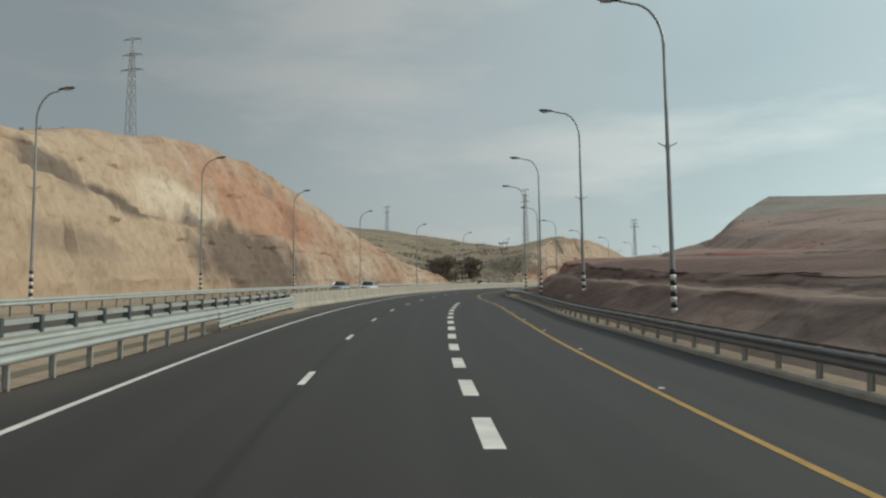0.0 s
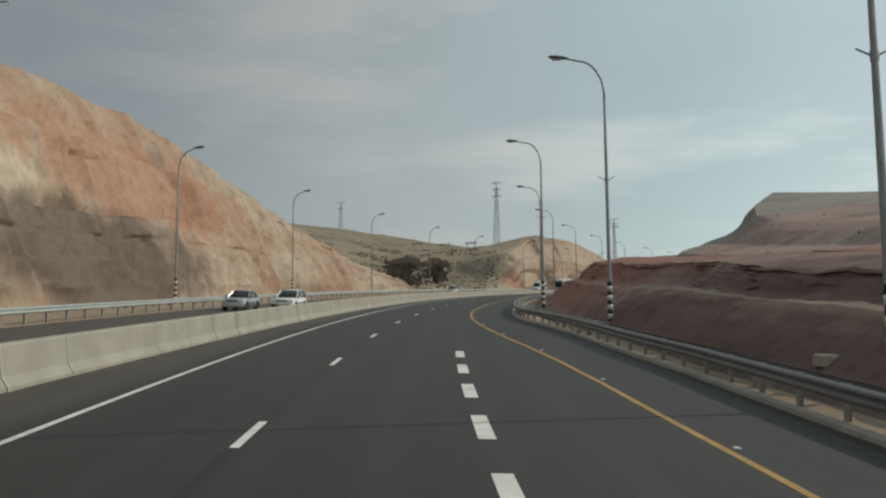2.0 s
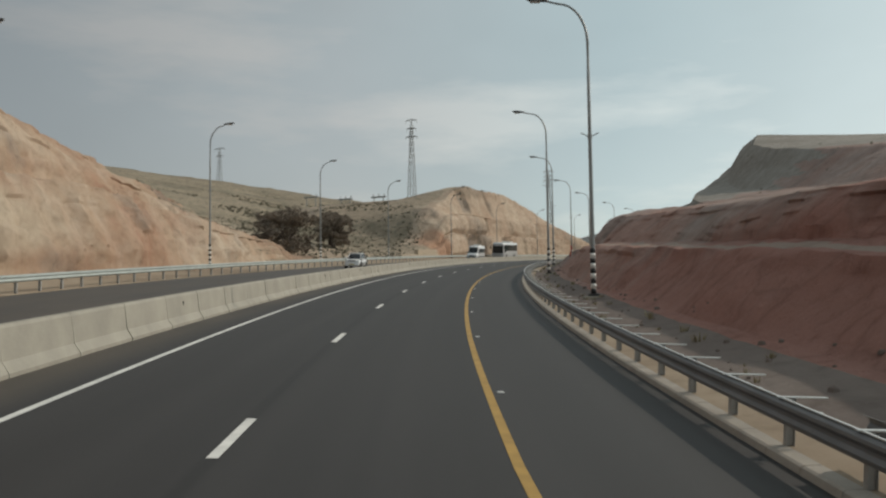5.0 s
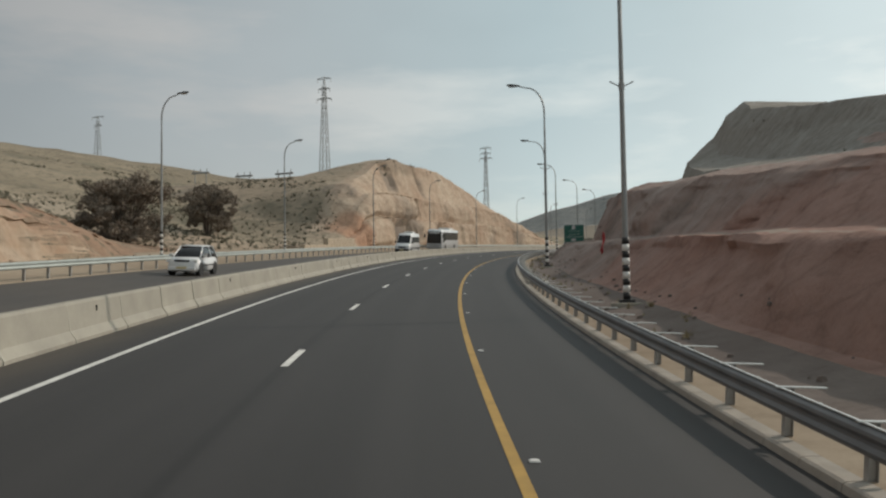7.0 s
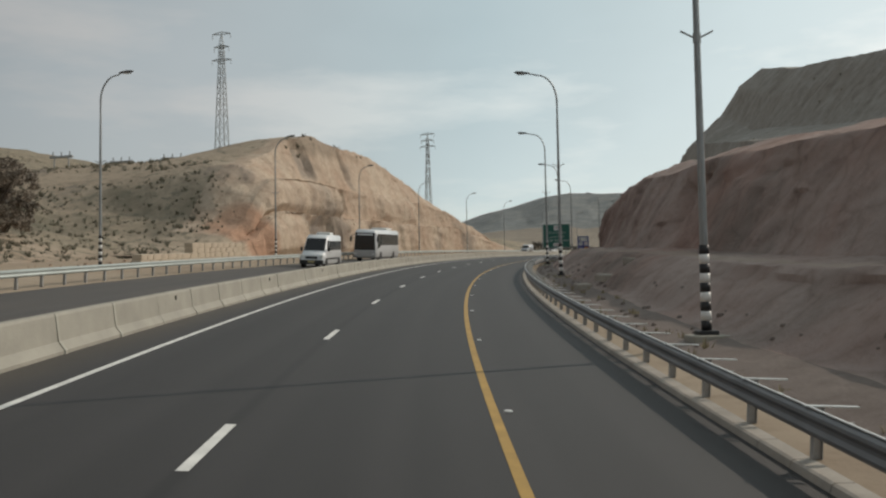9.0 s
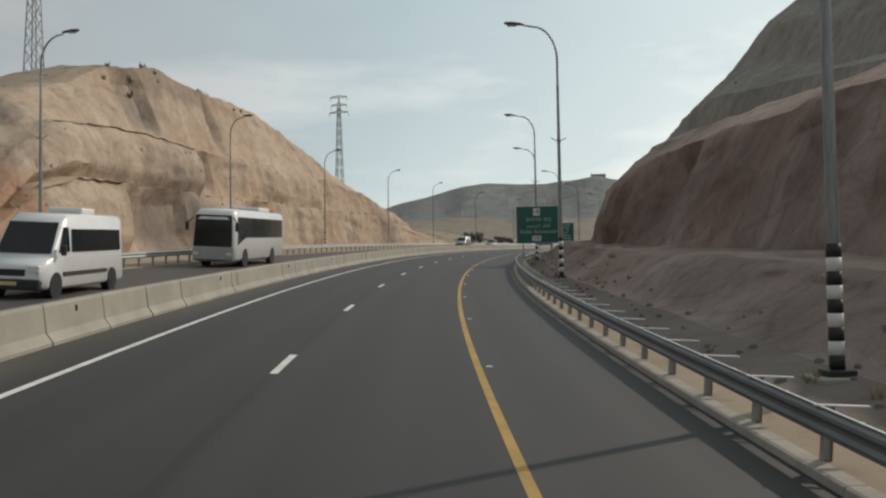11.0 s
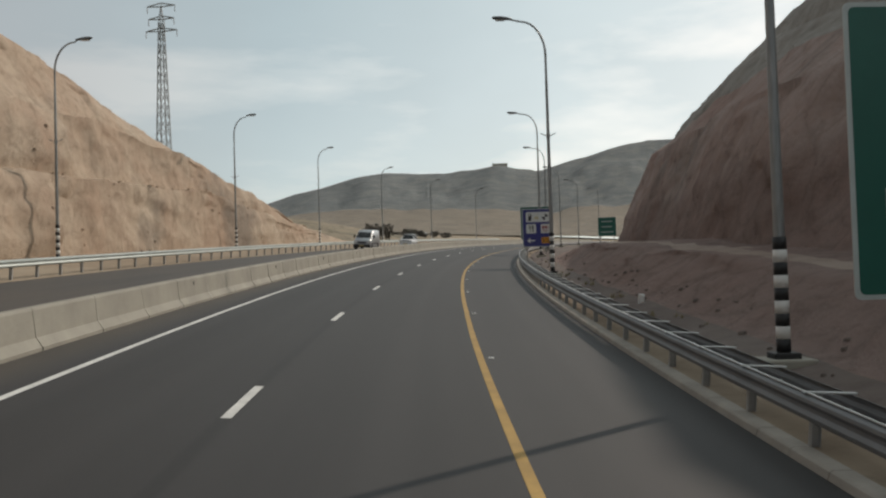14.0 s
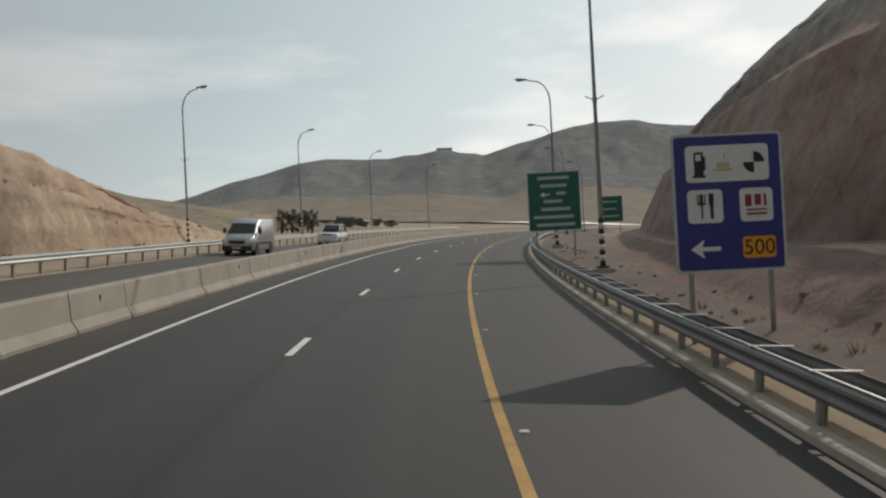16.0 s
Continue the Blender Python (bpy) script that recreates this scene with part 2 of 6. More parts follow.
M = {}
M["asphalt"] = road_material("asphalt", (0.0252, 0.0228, 0.0221))
M["asphalt_old"] = road_material("asphalt_old", (0.044, 0.043, 0.042))
M["white_line"] = simple("white_line", (0.68, 0.67, 0.63), 0.7, vary=0.2, scale=2.0)
M["yellow_line"] = simple("yellow_line", (0.4, 0.24, 0.055), 0.7, vary=0.22, scale=2.0)
M["concrete"] = simple("concrete", (0.335, 0.315, 0.265), 0.85, vary=0.16, scale=0.9, bump=0.3, bump_scale=18)
M["kerb"] = simple("kerb_concrete", (0.36, 0.325, 0.28), 0.9, vary=0.2, scale=1.4, bump=0.3)
# dark tone holds the shade on the near rail's road face
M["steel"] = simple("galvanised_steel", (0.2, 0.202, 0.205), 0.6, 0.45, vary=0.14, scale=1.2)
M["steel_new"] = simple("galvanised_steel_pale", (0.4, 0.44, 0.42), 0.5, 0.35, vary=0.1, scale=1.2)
M["steel_dark"] = simple("dark_block_out", (0.07, 0.09, 0.088), 0.6, 0.2)
M["pole"] = banded_pole()
M["black"] = simple("black_paint", (0.02, 0.02, 0.021), 0.55, vary=0.3)
M["white"] = simple("white_paint", (0.72, 0.71, 0.68), 0.5, vary=0.08)
M["lamp"] = simple("lamp_housing", (0.1, 0.1, 0.1), 0.5, 0.3)
M["lens"] = simple("lamp_lens", (0.5, 0.5, 0.48), 0.25, vary=0.05)
M["sand"] = rock_material("sand_verge", [(0.28, 0.21, 0.155), (0.36, 0.285, 0.21), (0.43, 0.355, 0.27), (0.24, 0.19, 0.145)], 0.3, streak=0.1, stain=None, relief_m=0.05)
M["ground"] = rock_material("desert_ground", [(0.32, 0.24, 0.17), (0.4, 0.32, 0.23), (0.46, 0.38, 0.28), (0.28, 0.22, 0.16)], 0.3, (0.14, 0.13, 0.08), streak=0.1, relief_m=0.1)
M["wall_stone"] = simple("pale_wall_stone", (0.46, 0.38, 0.29), 0.9, vary=0.12, scale=0.8, bump=0.3)
M["joint"] = simple("joint_lit_edge", (0.39, 0.37, 0.315), 0.9, vary=0.1)
M["steel_post"] = simple("galvanised_post", (0.4, 0.4, 0.39), 0.55, 0.5, vary=0.2)
M["steel_cap"] = simple("galvanised_spacer", (0.62, 0.63, 0.62), 0.4, 0.4, vary=0.1)
M["pylon"] = simple("weathered_pylon_steel", (0.3, 0.31, 0.31), 0.6, 0.3, vary=0.15)
M["sign_green"] = simple("sign_green", (0.01, 0.115, 0.085), 0.4, vary=0.1, scale=1.5)
M["sign_blue"] = simple("sign_blue", (0.035, 0.04, 0.2), 0.4, vary=0.1, scale=1.5)
M["sign_white"] = simple("sign_white", (0.7, 0.72, 0.7), 0.45, vary=0.06)
M["sign_text"] = simple("worn_sign_lettering", (0.42, 0.5, 0.47), 0.5, vary=0.1)
M["sign_edge"] = simple("sign_edge", (0.5, 0.55, 0.53), 0.45, vary=0.06)
M["sign_red"] = simple("sign_red", (0.3, 0.03, 0.035), 0.45, vary=0.1)
M["sign_orange"] = simple("sign_orange", (0.75, 0.32, 0.02), 0.45, vary=0.08)
M["sign_yellow"] = simple("sign_yellow", (0.6, 0.5, 0.25), 0.45, vary=0.08)
M["paint_white"] = simple("white_car_paint", (0.7, 0.71, 0.71), 0.25, vary=0.04)
M["paint_silver"] = simple("silver_car_paint", (0.42, 0.43, 0.44), 0.28, 0.5, vary=0.05)
M["glass_dark"] = simple("tinted_glass", (0.02, 0.022, 0.024), 0.08, vary=0.1)
M["trim"] = simple("black_plastic_trim", (0.03, 0.03, 0.03), 0.6, vary=0.2)
M["tyre"] = simple("tyre_rubber", (0.02, 0.02, 0.02), 0.9, vary=0.2)
M["rim"] = simple("wheel_rim", (0.4, 0.4, 0.41), 0.35, 0.7, vary=0.1)
M["headlight"] = simple("headlight_glass", (0.75, 0.76, 0.74), 0.12, vary=0.05)
M["bark"] = simple("bark", (0.09, 0.07, 0.055), 0.95, vary=0.3, scale=4, bump=0.5)
M["leaf"] = simple("tamarisk_leaf", (0.23, 0.19, 0.15), 0.9, vary=0.35, scale=0.8)
# far leaf colour lightened to take in the haze
M["leaf_far"] = simple("far_leaf", (0.16, 0.15, 0.128), 0.9, vary=0.3, scale=0.8)
M["scrub"] = simple("scrub_leaf", (0.19, 0.175, 0.13), 0.95, vary=0.3, scale=0.5)
M["scrub_dry"] = simple("dry_weed", (0.3, 0.25, 0.15), 0.95, vary=0.3, scale=0.5)
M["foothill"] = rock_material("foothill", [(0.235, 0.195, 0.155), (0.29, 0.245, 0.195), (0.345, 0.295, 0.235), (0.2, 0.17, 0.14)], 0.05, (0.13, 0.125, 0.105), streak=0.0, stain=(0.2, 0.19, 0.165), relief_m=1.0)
# mountain tones carry the pale blue of distance haze
M["mountain"] = rock_material("far_mountain_hazed", [(0.215, 0.235, 0.238), (0.265, 0.285, 0.285), (0.37, 0.365, 0.335), (0.2, 0.218, 0.222)], 0.02, streak=0.0, stain=None, relief_m=6.0)


# ---- the road's own line: s metres along the dashed lane line, o metres to its right ----
TURN = (0.09632, -0.20571, 0.02817, -0.02086, 0.00584, -0.00053)
LINE_S = np.arange(-120.0, 1500.0, 1.0)


def heading(s):
    def turn(u):
        return sum(c * u ** k for k, c in enumerate(TURN))

    u = np.clip(s, -20, 345) / 100
    k_end = (turn(3.45) - turn(3.44))
    k_start = (turn(-0.19) - turn(-0.2))
    return turn(u) + k_end * np.clip(s - 345, 0, 160) + k_start * np.minimum(s + 20, 0)


LINE_H = heading(LINE_S)
LINE_X = np.cumsum(-np.sin(LINE_H))
LINE_Y = np.cumsum(np.cos(LINE_H))
LINE_X += 0.80266 - np.interp(0, LINE_S, LINE_X)
LINE_Y += 24.74873 - np.interp(0, LINE_S, LINE_Y)


TILT_N = np.array(TILT.to_3x3())


def place(s, o, z=0.0):
    """World places of road coordinates (arrays or numbers)."""
    s, o = np.asarray(s, float), np.asarray(o, float)
    h = np.interp(s, LINE_S, LINE_H)
    flat = np.stack([np.interp(s, LINE_S, LINE_X) + o * np.cos(h), np.interp(s, LINE_S, LINE_Y) + o * np.sin(h), np.broadcast_to(np.asarray(z, float), np.broadcast(s, o).shape)], -1)
    return flat @ TILT_N.T


def stand(s, o, z=0.0, turn=0.0):
    """An upright pose on the road: x to the right, y along the road."""
    p = place(s, o, z)
    return pose(*p, 0, 0, math.degrees(float(np.interp(s, LINE_S, LINE_H))) + turn)


def lying(s, o, z=0.0, turn=0.0):
    """A pose that follows the road's slope and bank."""
    h = math.degrees(float(np.interp(s, LINE_S, LINE_H))) + turn
    return Matrix.Translation(place(s, o, z)) @ TILT @ pose(0, 0, 0, 0, 0, h)


# maroon patch paints face shade in; foot patch mixes dark soil and windscreen tint
M["rock_right"] = rock_material("cut_rock_right", cracks=0.32, band=0.13, cols=[(0.36, 0.215, 0.175), (0.37, 0.275, 0.24), (0.44, 0.365, 0.33), (0.27, 0.18, 0.155)], patches=[((100, 14, 1.5), 40, 4.2, (0.36, 0.165, 0.13), 0.75), ((44, 13, 1.4), 36, 3.4, (0.13, 0.07, 0.065), 0.9), ((20, 20, 4), 60, 9, (0.25, 0.185, 0.16), 0.55), ((150, 13, 2), 22, 4, (0.44, 0.25, 0.2), 0.6), ((335, 12, 1), 110, 4.5, (0.225, 0.16, 0.14), 0.7)])
# grey upper beds; their paler tone also stands in for windscreen reflection
M["rock_upper"] = rock_material("cut_rock_upper", cols=[(0.265, 0.232, 0.2), (0.315, 0.288, 0.255), (0.4, 0.38, 0.345), (0.2, 0.175, 0.152)], band=0.2, streak=1.1, stain=(0.24, 0.22, 0.19), relief_m=0.2, cracks=0.15, runs=(0.8, 0.8, 0.03))
M["gravel"] = rock_material("foot_gravel", [(0.155, 0.12, 0.105), (0.19, 0.155, 0.138), (0.25, 0.21, 0.185), (0.125, 0.1, 0.088)], 0.6, streak=0.1, stain=None, relief_m=0.12)
M["ledge_dust"] = rock_material("ledge_dust", [(0.28, 0.205, 0.17), (0.35, 0.27, 0.225), (0.42, 0.345, 0.29), (0.24, 0.18, 0.15)], 0.3, streak=0.1, stain=None, relief_m=0.08)
M["hill"] = rock_material("hill_slope", [(0.235, 0.195, 0.145), (0.31, 0.26, 0.19), (0.4, 0.33, 0.245), (0.2, 0.17, 0.125)], 0.2, (0.12, 0.115, 0.085), streak=0.1, stain=(0.2, 0.19, 0.14), patches=[((210, -28, 1.0), 40, 4.5, (0.35, 0.22, 0.155), 0.75), ((228, -38, 4.5), 24, 9, (0.48, 0.4, 0.31), 0.7), ((250, -34, 7.5), 20, 7, (0.17, 0.15, 0.11), 0.75)])
M["slope"] = rock_material("scrubby_slope", [(0.34, 0.265, 0.195), (0.42, 0.335, 0.25), (0.49, 0.405, 0.31), (0.28, 0.22, 0.165)], 0.3, (0.17, 0.155, 0.115), streak=0.1, relief_m=0.25, patches=[((210, -28, 1.0), 40, 4.5, (0.35, 0.22, 0.155), 0.75), ((228, -38, 4.5), 24, 9, (0.48, 0.4, 0.31), 0.7), ((250, -34, 7.5), 20, 7, (0.17, 0.15, 0.11), 0.75)])
# dark grey patches deepen the recesses and the groove between the blocks by colour
M["rock_tan"] = rock_material("cut_rock_tan", cracks=0.25, cols=[(0.46, 0.295, 0.21), (0.5, 0.38, 0.285), (0.59, 0.485, 0.38), (0.37, 0.265, 0.2)], patches=[
    ((284, -22, 2.5), 5, 3.2, (0.24, 0.2, 0.17), 0.75), ((305, -22.5, 2.5), 5, 2.6, (0.26, 0.215, 0.18), 0.7), ((262, -23, 3), 5, 5, (0.46, 0.25, 0.16), 0.7), ((288, -27, 12), 3.0, 3.5, (0.28, 0.235, 0.2), 0.7), ((262, -36, 6), 12, 6, (0.24, 0.21, 0.165), 0.4), ((292, -29, 16.5), 16, 3.0, (0.29, 0.23, 0.175), 0.75)])
# shaded recess below the ledge painted dark, dark runs, a chalk patch and a rust stretch on the long cutting
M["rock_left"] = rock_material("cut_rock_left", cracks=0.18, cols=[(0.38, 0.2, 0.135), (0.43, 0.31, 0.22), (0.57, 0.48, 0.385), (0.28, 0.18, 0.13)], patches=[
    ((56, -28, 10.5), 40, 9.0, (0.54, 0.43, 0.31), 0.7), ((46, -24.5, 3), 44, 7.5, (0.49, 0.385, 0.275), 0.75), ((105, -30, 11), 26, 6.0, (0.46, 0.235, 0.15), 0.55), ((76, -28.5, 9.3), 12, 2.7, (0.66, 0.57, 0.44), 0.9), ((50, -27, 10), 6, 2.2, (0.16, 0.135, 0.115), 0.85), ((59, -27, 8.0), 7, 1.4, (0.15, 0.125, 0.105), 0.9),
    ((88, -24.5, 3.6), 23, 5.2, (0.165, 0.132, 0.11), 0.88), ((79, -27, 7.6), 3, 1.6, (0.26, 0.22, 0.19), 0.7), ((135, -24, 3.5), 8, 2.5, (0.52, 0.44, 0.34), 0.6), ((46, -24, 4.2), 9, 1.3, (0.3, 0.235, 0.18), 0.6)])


def table(s, keys, values):
    return np.interp(s, keys, values)


# smooth random relief
_rng = np.random.RandomState(7)
_lat = _rng.rand(64, 64, 64).astype(np.float32)


def relief(x, y, z, octaves=4, rough=0.5):
    total, amp, norm = 0, 1.0, 0
    for k in range(octaves):
        f = 2.0 ** k
        a, b, c = x * f + 11.3 * k, y * f + 5.7 * k, z * f + 3.1 * k
        i, j, m = np.floor(a).astype(int), np.floor(b).astype(int), np.floor(c).astype(int)
        u, v, w = a - i, b - j, c - m
        u, v, w = (q * q * (3 - 2 * q) for q in (u, v, w))
        g = lambda p, q, r: _lat[(i + p) % 64, (j + q) % 64, (m + r) % 64]
        r0 = (g(0, 0, 0) * (1 - u) + g(1, 0, 0) * u) * (1 - v) + (g(0, 1, 0) * (1 - u) + g(1, 1, 0) * u) * v
        r1 = (g(0, 0, 1) * (1 - u) + g(1, 0, 1) * u) * (1 - v) + (g(0, 1, 1) * (1 - u) + g(1, 1, 1) * u) * v
        total = total + amp * (r0 * (1 - w) + r1 * w - 0.5)
        norm += amp
        amp *= rough
    return total / norm * 2


def mesh_object(name, verts, faces, material, parent=None, smooth=False, label="", uv=None):
    me = bpy.data.meshes.new(name)
    me.from_pydata([tuple(map(float, v)) for v in verts], [], faces)
    for mt in (material if isinstance(material, (list, tuple)) else [material]):
        me.materials.append(mt)
    if smooth:
        me.polygons.foreach_set("use_smooth", [True] * len(me.polygons))
    if uv is not None:
        layer = me.uv_layers.new(name="UVMap")
        idx = np.empty(len(me.loops), int)
        me.loops.foreach_get("vertex_index", idx)
        layer.data.foreach_set("uv", np.asarray(uv, float)[idx].ravel())
    ob = new(name, me)
    if parent is not None:
        ob.parent = parent
    if label:
        tagged(ob, label)
    return ob


def grid_faces(rows, cols, flip=False, closed=False):
    out = []
    for i in range(rows - 1):
        for j in range(cols if closed else cols - 1):
            k = (j + 1) % cols
            q = (i * cols + j, i * cols + k, (i + 1) * cols + k, (i + 1) * cols + j)
            out.append(q[::-1] if flip else q)
    return out


def strip(name, s0, s1, step, cross, material, parent=None, label=""):
    """An open sheet along the road; cross(s) gives its (o, z) points from left to right."""
    ss = np.linspace(s0, s1, max(2, int(round((s1 - s0) / step)) + 1))
    rows = [np.array(cross(s), float) for s in ss]
    n = len(rows[0])
    v = np.concatenate([place(np.full(n, s), r[:, 0], r[:, 1]) for s, r in zip(ss, rows)])
    uv = np.concatenate([np.stack([np.full(n, s), r[:, 0]], -1) for s, r in zip(ss, rows)])
    return mesh_object(name, v, grid_faces(len(ss), n, True), material, parent, label=label, uv=uv)


def extrusion(name, s0, s1, step, outline, material, parent=None, label="", smooth=False):
    """A closed solid along the road; outline(s) gives its (o, z) ring."""
    ss = np.linspace(s0, s1, max(2, int(math.ceil((s1 - s0) / step)) + 1))
    n = len(outline(s0))
    v = np.concatenate([place(np.full(n, s), np.array(outline(s))[:, 0], np.array(outline(s))[:, 1]) for s in ss])
    f = grid_faces(len(ss), n, False, True)
    f += [tuple(range(n)), tuple(range(len(v) - 1, len(v) - n - 1, -1))]
    return mesh_object(name, v, f, material, parent, smooth, label)


def empty(name, m=None):
    ob = new(name)
    ob.empty_display_size = 0.2
    if m is not None:
        ob.matrix_basis = m
    return ob


def part(name, bm, material, parent, label="", smooth=False):
    me = bpy.data.meshes.new(name)
    bmesh.ops.recalc_face_normals(bm, faces=bm.faces)
    bm.to_mesh(me)
    bm.free()
    me.materials.append(material)
    if smooth:
        me.polygons.foreach_set("use_smooth", [True] * len(me.polygons))
    ob = new(name, me)
    ob.parent = parent
    if label:
        tagged(ob, label)
    return ob


def box(bm, x0, x1, y0, y1, z0, z1, bevel=0.0):
    r = bmesh.ops.create_cube(bm, size=1)
    bmesh.ops.transform(bm, matrix=Matrix.Translation(((x0 + x1) / 2, (y0 + y1) / 2, (z0 + z1) / 2)) @ Matrix.Diagonal((x1 - x0, y1 - y0, z1 - z0, 1)), verts=r["verts"])
    if bevel:
        es = list({e for v in r["verts"] for e in v.link_edges})
        bmesh.ops.bevel(bm, geom=es, offset=bevel, segments=2, affect="EDGES", profile=0.5)
    return bm


def tube(bm, points, radii, sides=10, cap=True):
    """A round bar through points with the radii given."""
    rings = []
    for k, p in enumerate(points):
        p = Vector(p)
        a = Vector(points[max(k - 1, 0)])
        b = Vector(points[min(k + 1, len(points) - 1)])
        q = (b - a).to_track_quat("Z", "Y")
        r = radii[k] if isinstance(radii, (list, tuple)) else radii
        rings.append([bm.verts.new(p + q @ Vector((r * math.cos(2 * math.pi * i / sides), r * math.sin(2 * math.pi * i / sides), 0))) for i in range(sides)])
    for u, w in zip(rings, rings[1:]):
        for i in range(sides):
            bm.faces.new((u[i], u[(i + 1) % sides], w[(i + 1) % sides], w[i]))
    if cap:
        bm.faces.new(rings[0][::-1])
        bm.faces.new(rings[-1])
    return bm


# ---- carriageways ----
def right_edge(s):
    return float(table(s, [-60, 17, 27, 48, 55, 61, 66, 71, 75, 78, 82, 90, 105, 250, 300, 345], [10.1, 9.95, 9.65, 9.6, 9.25, 9.05, 8.75, 8.3, 7.8, 7.25, 6.85, 6.58, 6.5, 6.55, 6.67, 6.68]))


def left_edge(s):
    return float(table(s, [-60, 0, 130, 200, 300, 360, 420], [-15.6, -15.6, -15.0, -13.4, -13.6, -12.8, -12.6]))


def median_o(s):
    return -4.86 + float(table(s, [34, 60, 75, 100, 140], [-1.15, -0.65, -0.5, -0.2, 0.0]))


road = strip("road", -110, 620, 2.0, lambda s: [(median_o(s), 0), (-4.6, 0), (-3.3, 0), (0, 0), (3.3, 0), (right_edge(s) + 0.02, 0)], M["asphalt"])
tagged(road, "dark asphalt dual carriageway with worn wheel tracks", "road", kind="structure")
road_far = strip("road_oncoming", -110, 620, 2.0, lambda s: [(left_edge(s) - 0.1, 0), (-11, 0), (-8, 0), (median_o(s), 0)], M["asphalt_old"])
tagged(road_far, "grey asphalt oncoming carriageway behind the barrier", "road", kind="structure")


def line_strip(name, s0, s1, off, half, material, parent, step=1.5, z=0.005):
    return strip(name, s0, s1, step, lambda s: [(off(s) - half, z), (off(s) + half, z)], material, parent)


def yellow_off(s):
    return float(table(s, [-60, -8, 4, 14, 23, 35, 45, 51, 57, 63, 72, 76.4, 81, 88.4, 96, 110, 200, 265, 304, 318, 332], [5.4, 6.36, 6.7, 6.9, 7.06, 7.08, 6.88, 6.62, 6.15, 5.52, 4.68, 4.3, 3.98, 3.64, 3.45, 3.42, 3.45, 3.53, 3.57, 3.48, 3.36]))


line_strip("edge_line", -60, 560, lambda s: -3.22, 0.068, M["white_line"], road)
line_strip("yellow_edge_line", -60, 560, yellow_off, 0.068, M["yellow_line"], road)
for k in range(-4, 46):
    line_strip("lane_dash", 12 * k + 0.23, 12 * k + 2.52, lambda s: 0.0, 0.07, M["white_line"], road)
for k in range(-8, 10):
    line_strip("merge_dash", 8.45 + 4.8 * k, 10.85 + 4.8 * k, lambda s: float(table(s, [-20, -9, -1, 6, 11, 20, 30], [2.6, 2.88, 3.1, 3.26, 3.38, 3.57, 3.6])), 0.14, M["white_line"], road)

# ---- rock cuttings and hills ----
def cells(s, width, seed):
    """Random steps along s with uneven lengths."""
    rg = np.random.RandomState(seed)
    edges = np.cumsum(rg.uniform(width * 0.4, width * 1.7, 400)) - 150
    vals = rg.uniform(-1, 1, 401)
    return vals[np.searchsorted(edges, s)]


def crag(s, z, size, seed):
    """Random height of the nearest of many scattered block centres: fractured rock."""
    rg = np.random.RandomState(seed)
    jit = rg.rand(97, 61, 3)
    a, b = s / size, z / (size * 0.75)
    i0, j0 = np.floor(a).astype(int), np.floor(b).astype(int)
    best, val = np.full(a.shape, 1e9), np.zeros(a.shape)
    for di in (-1, 0, 1):
        for dj in (-1, 0, 1):
            q = jit[(i0 + di) % 97, (j0 + dj) % 61]
            d = (i0 + di + q[..., 0] - a) ** 2 + (j0 + dj + q[..., 1] - b) ** 2
            near_ = d < best
            best, val = np.where(near_, d, best), np.where(near_, q[..., 2], val)
    return val - 0.5


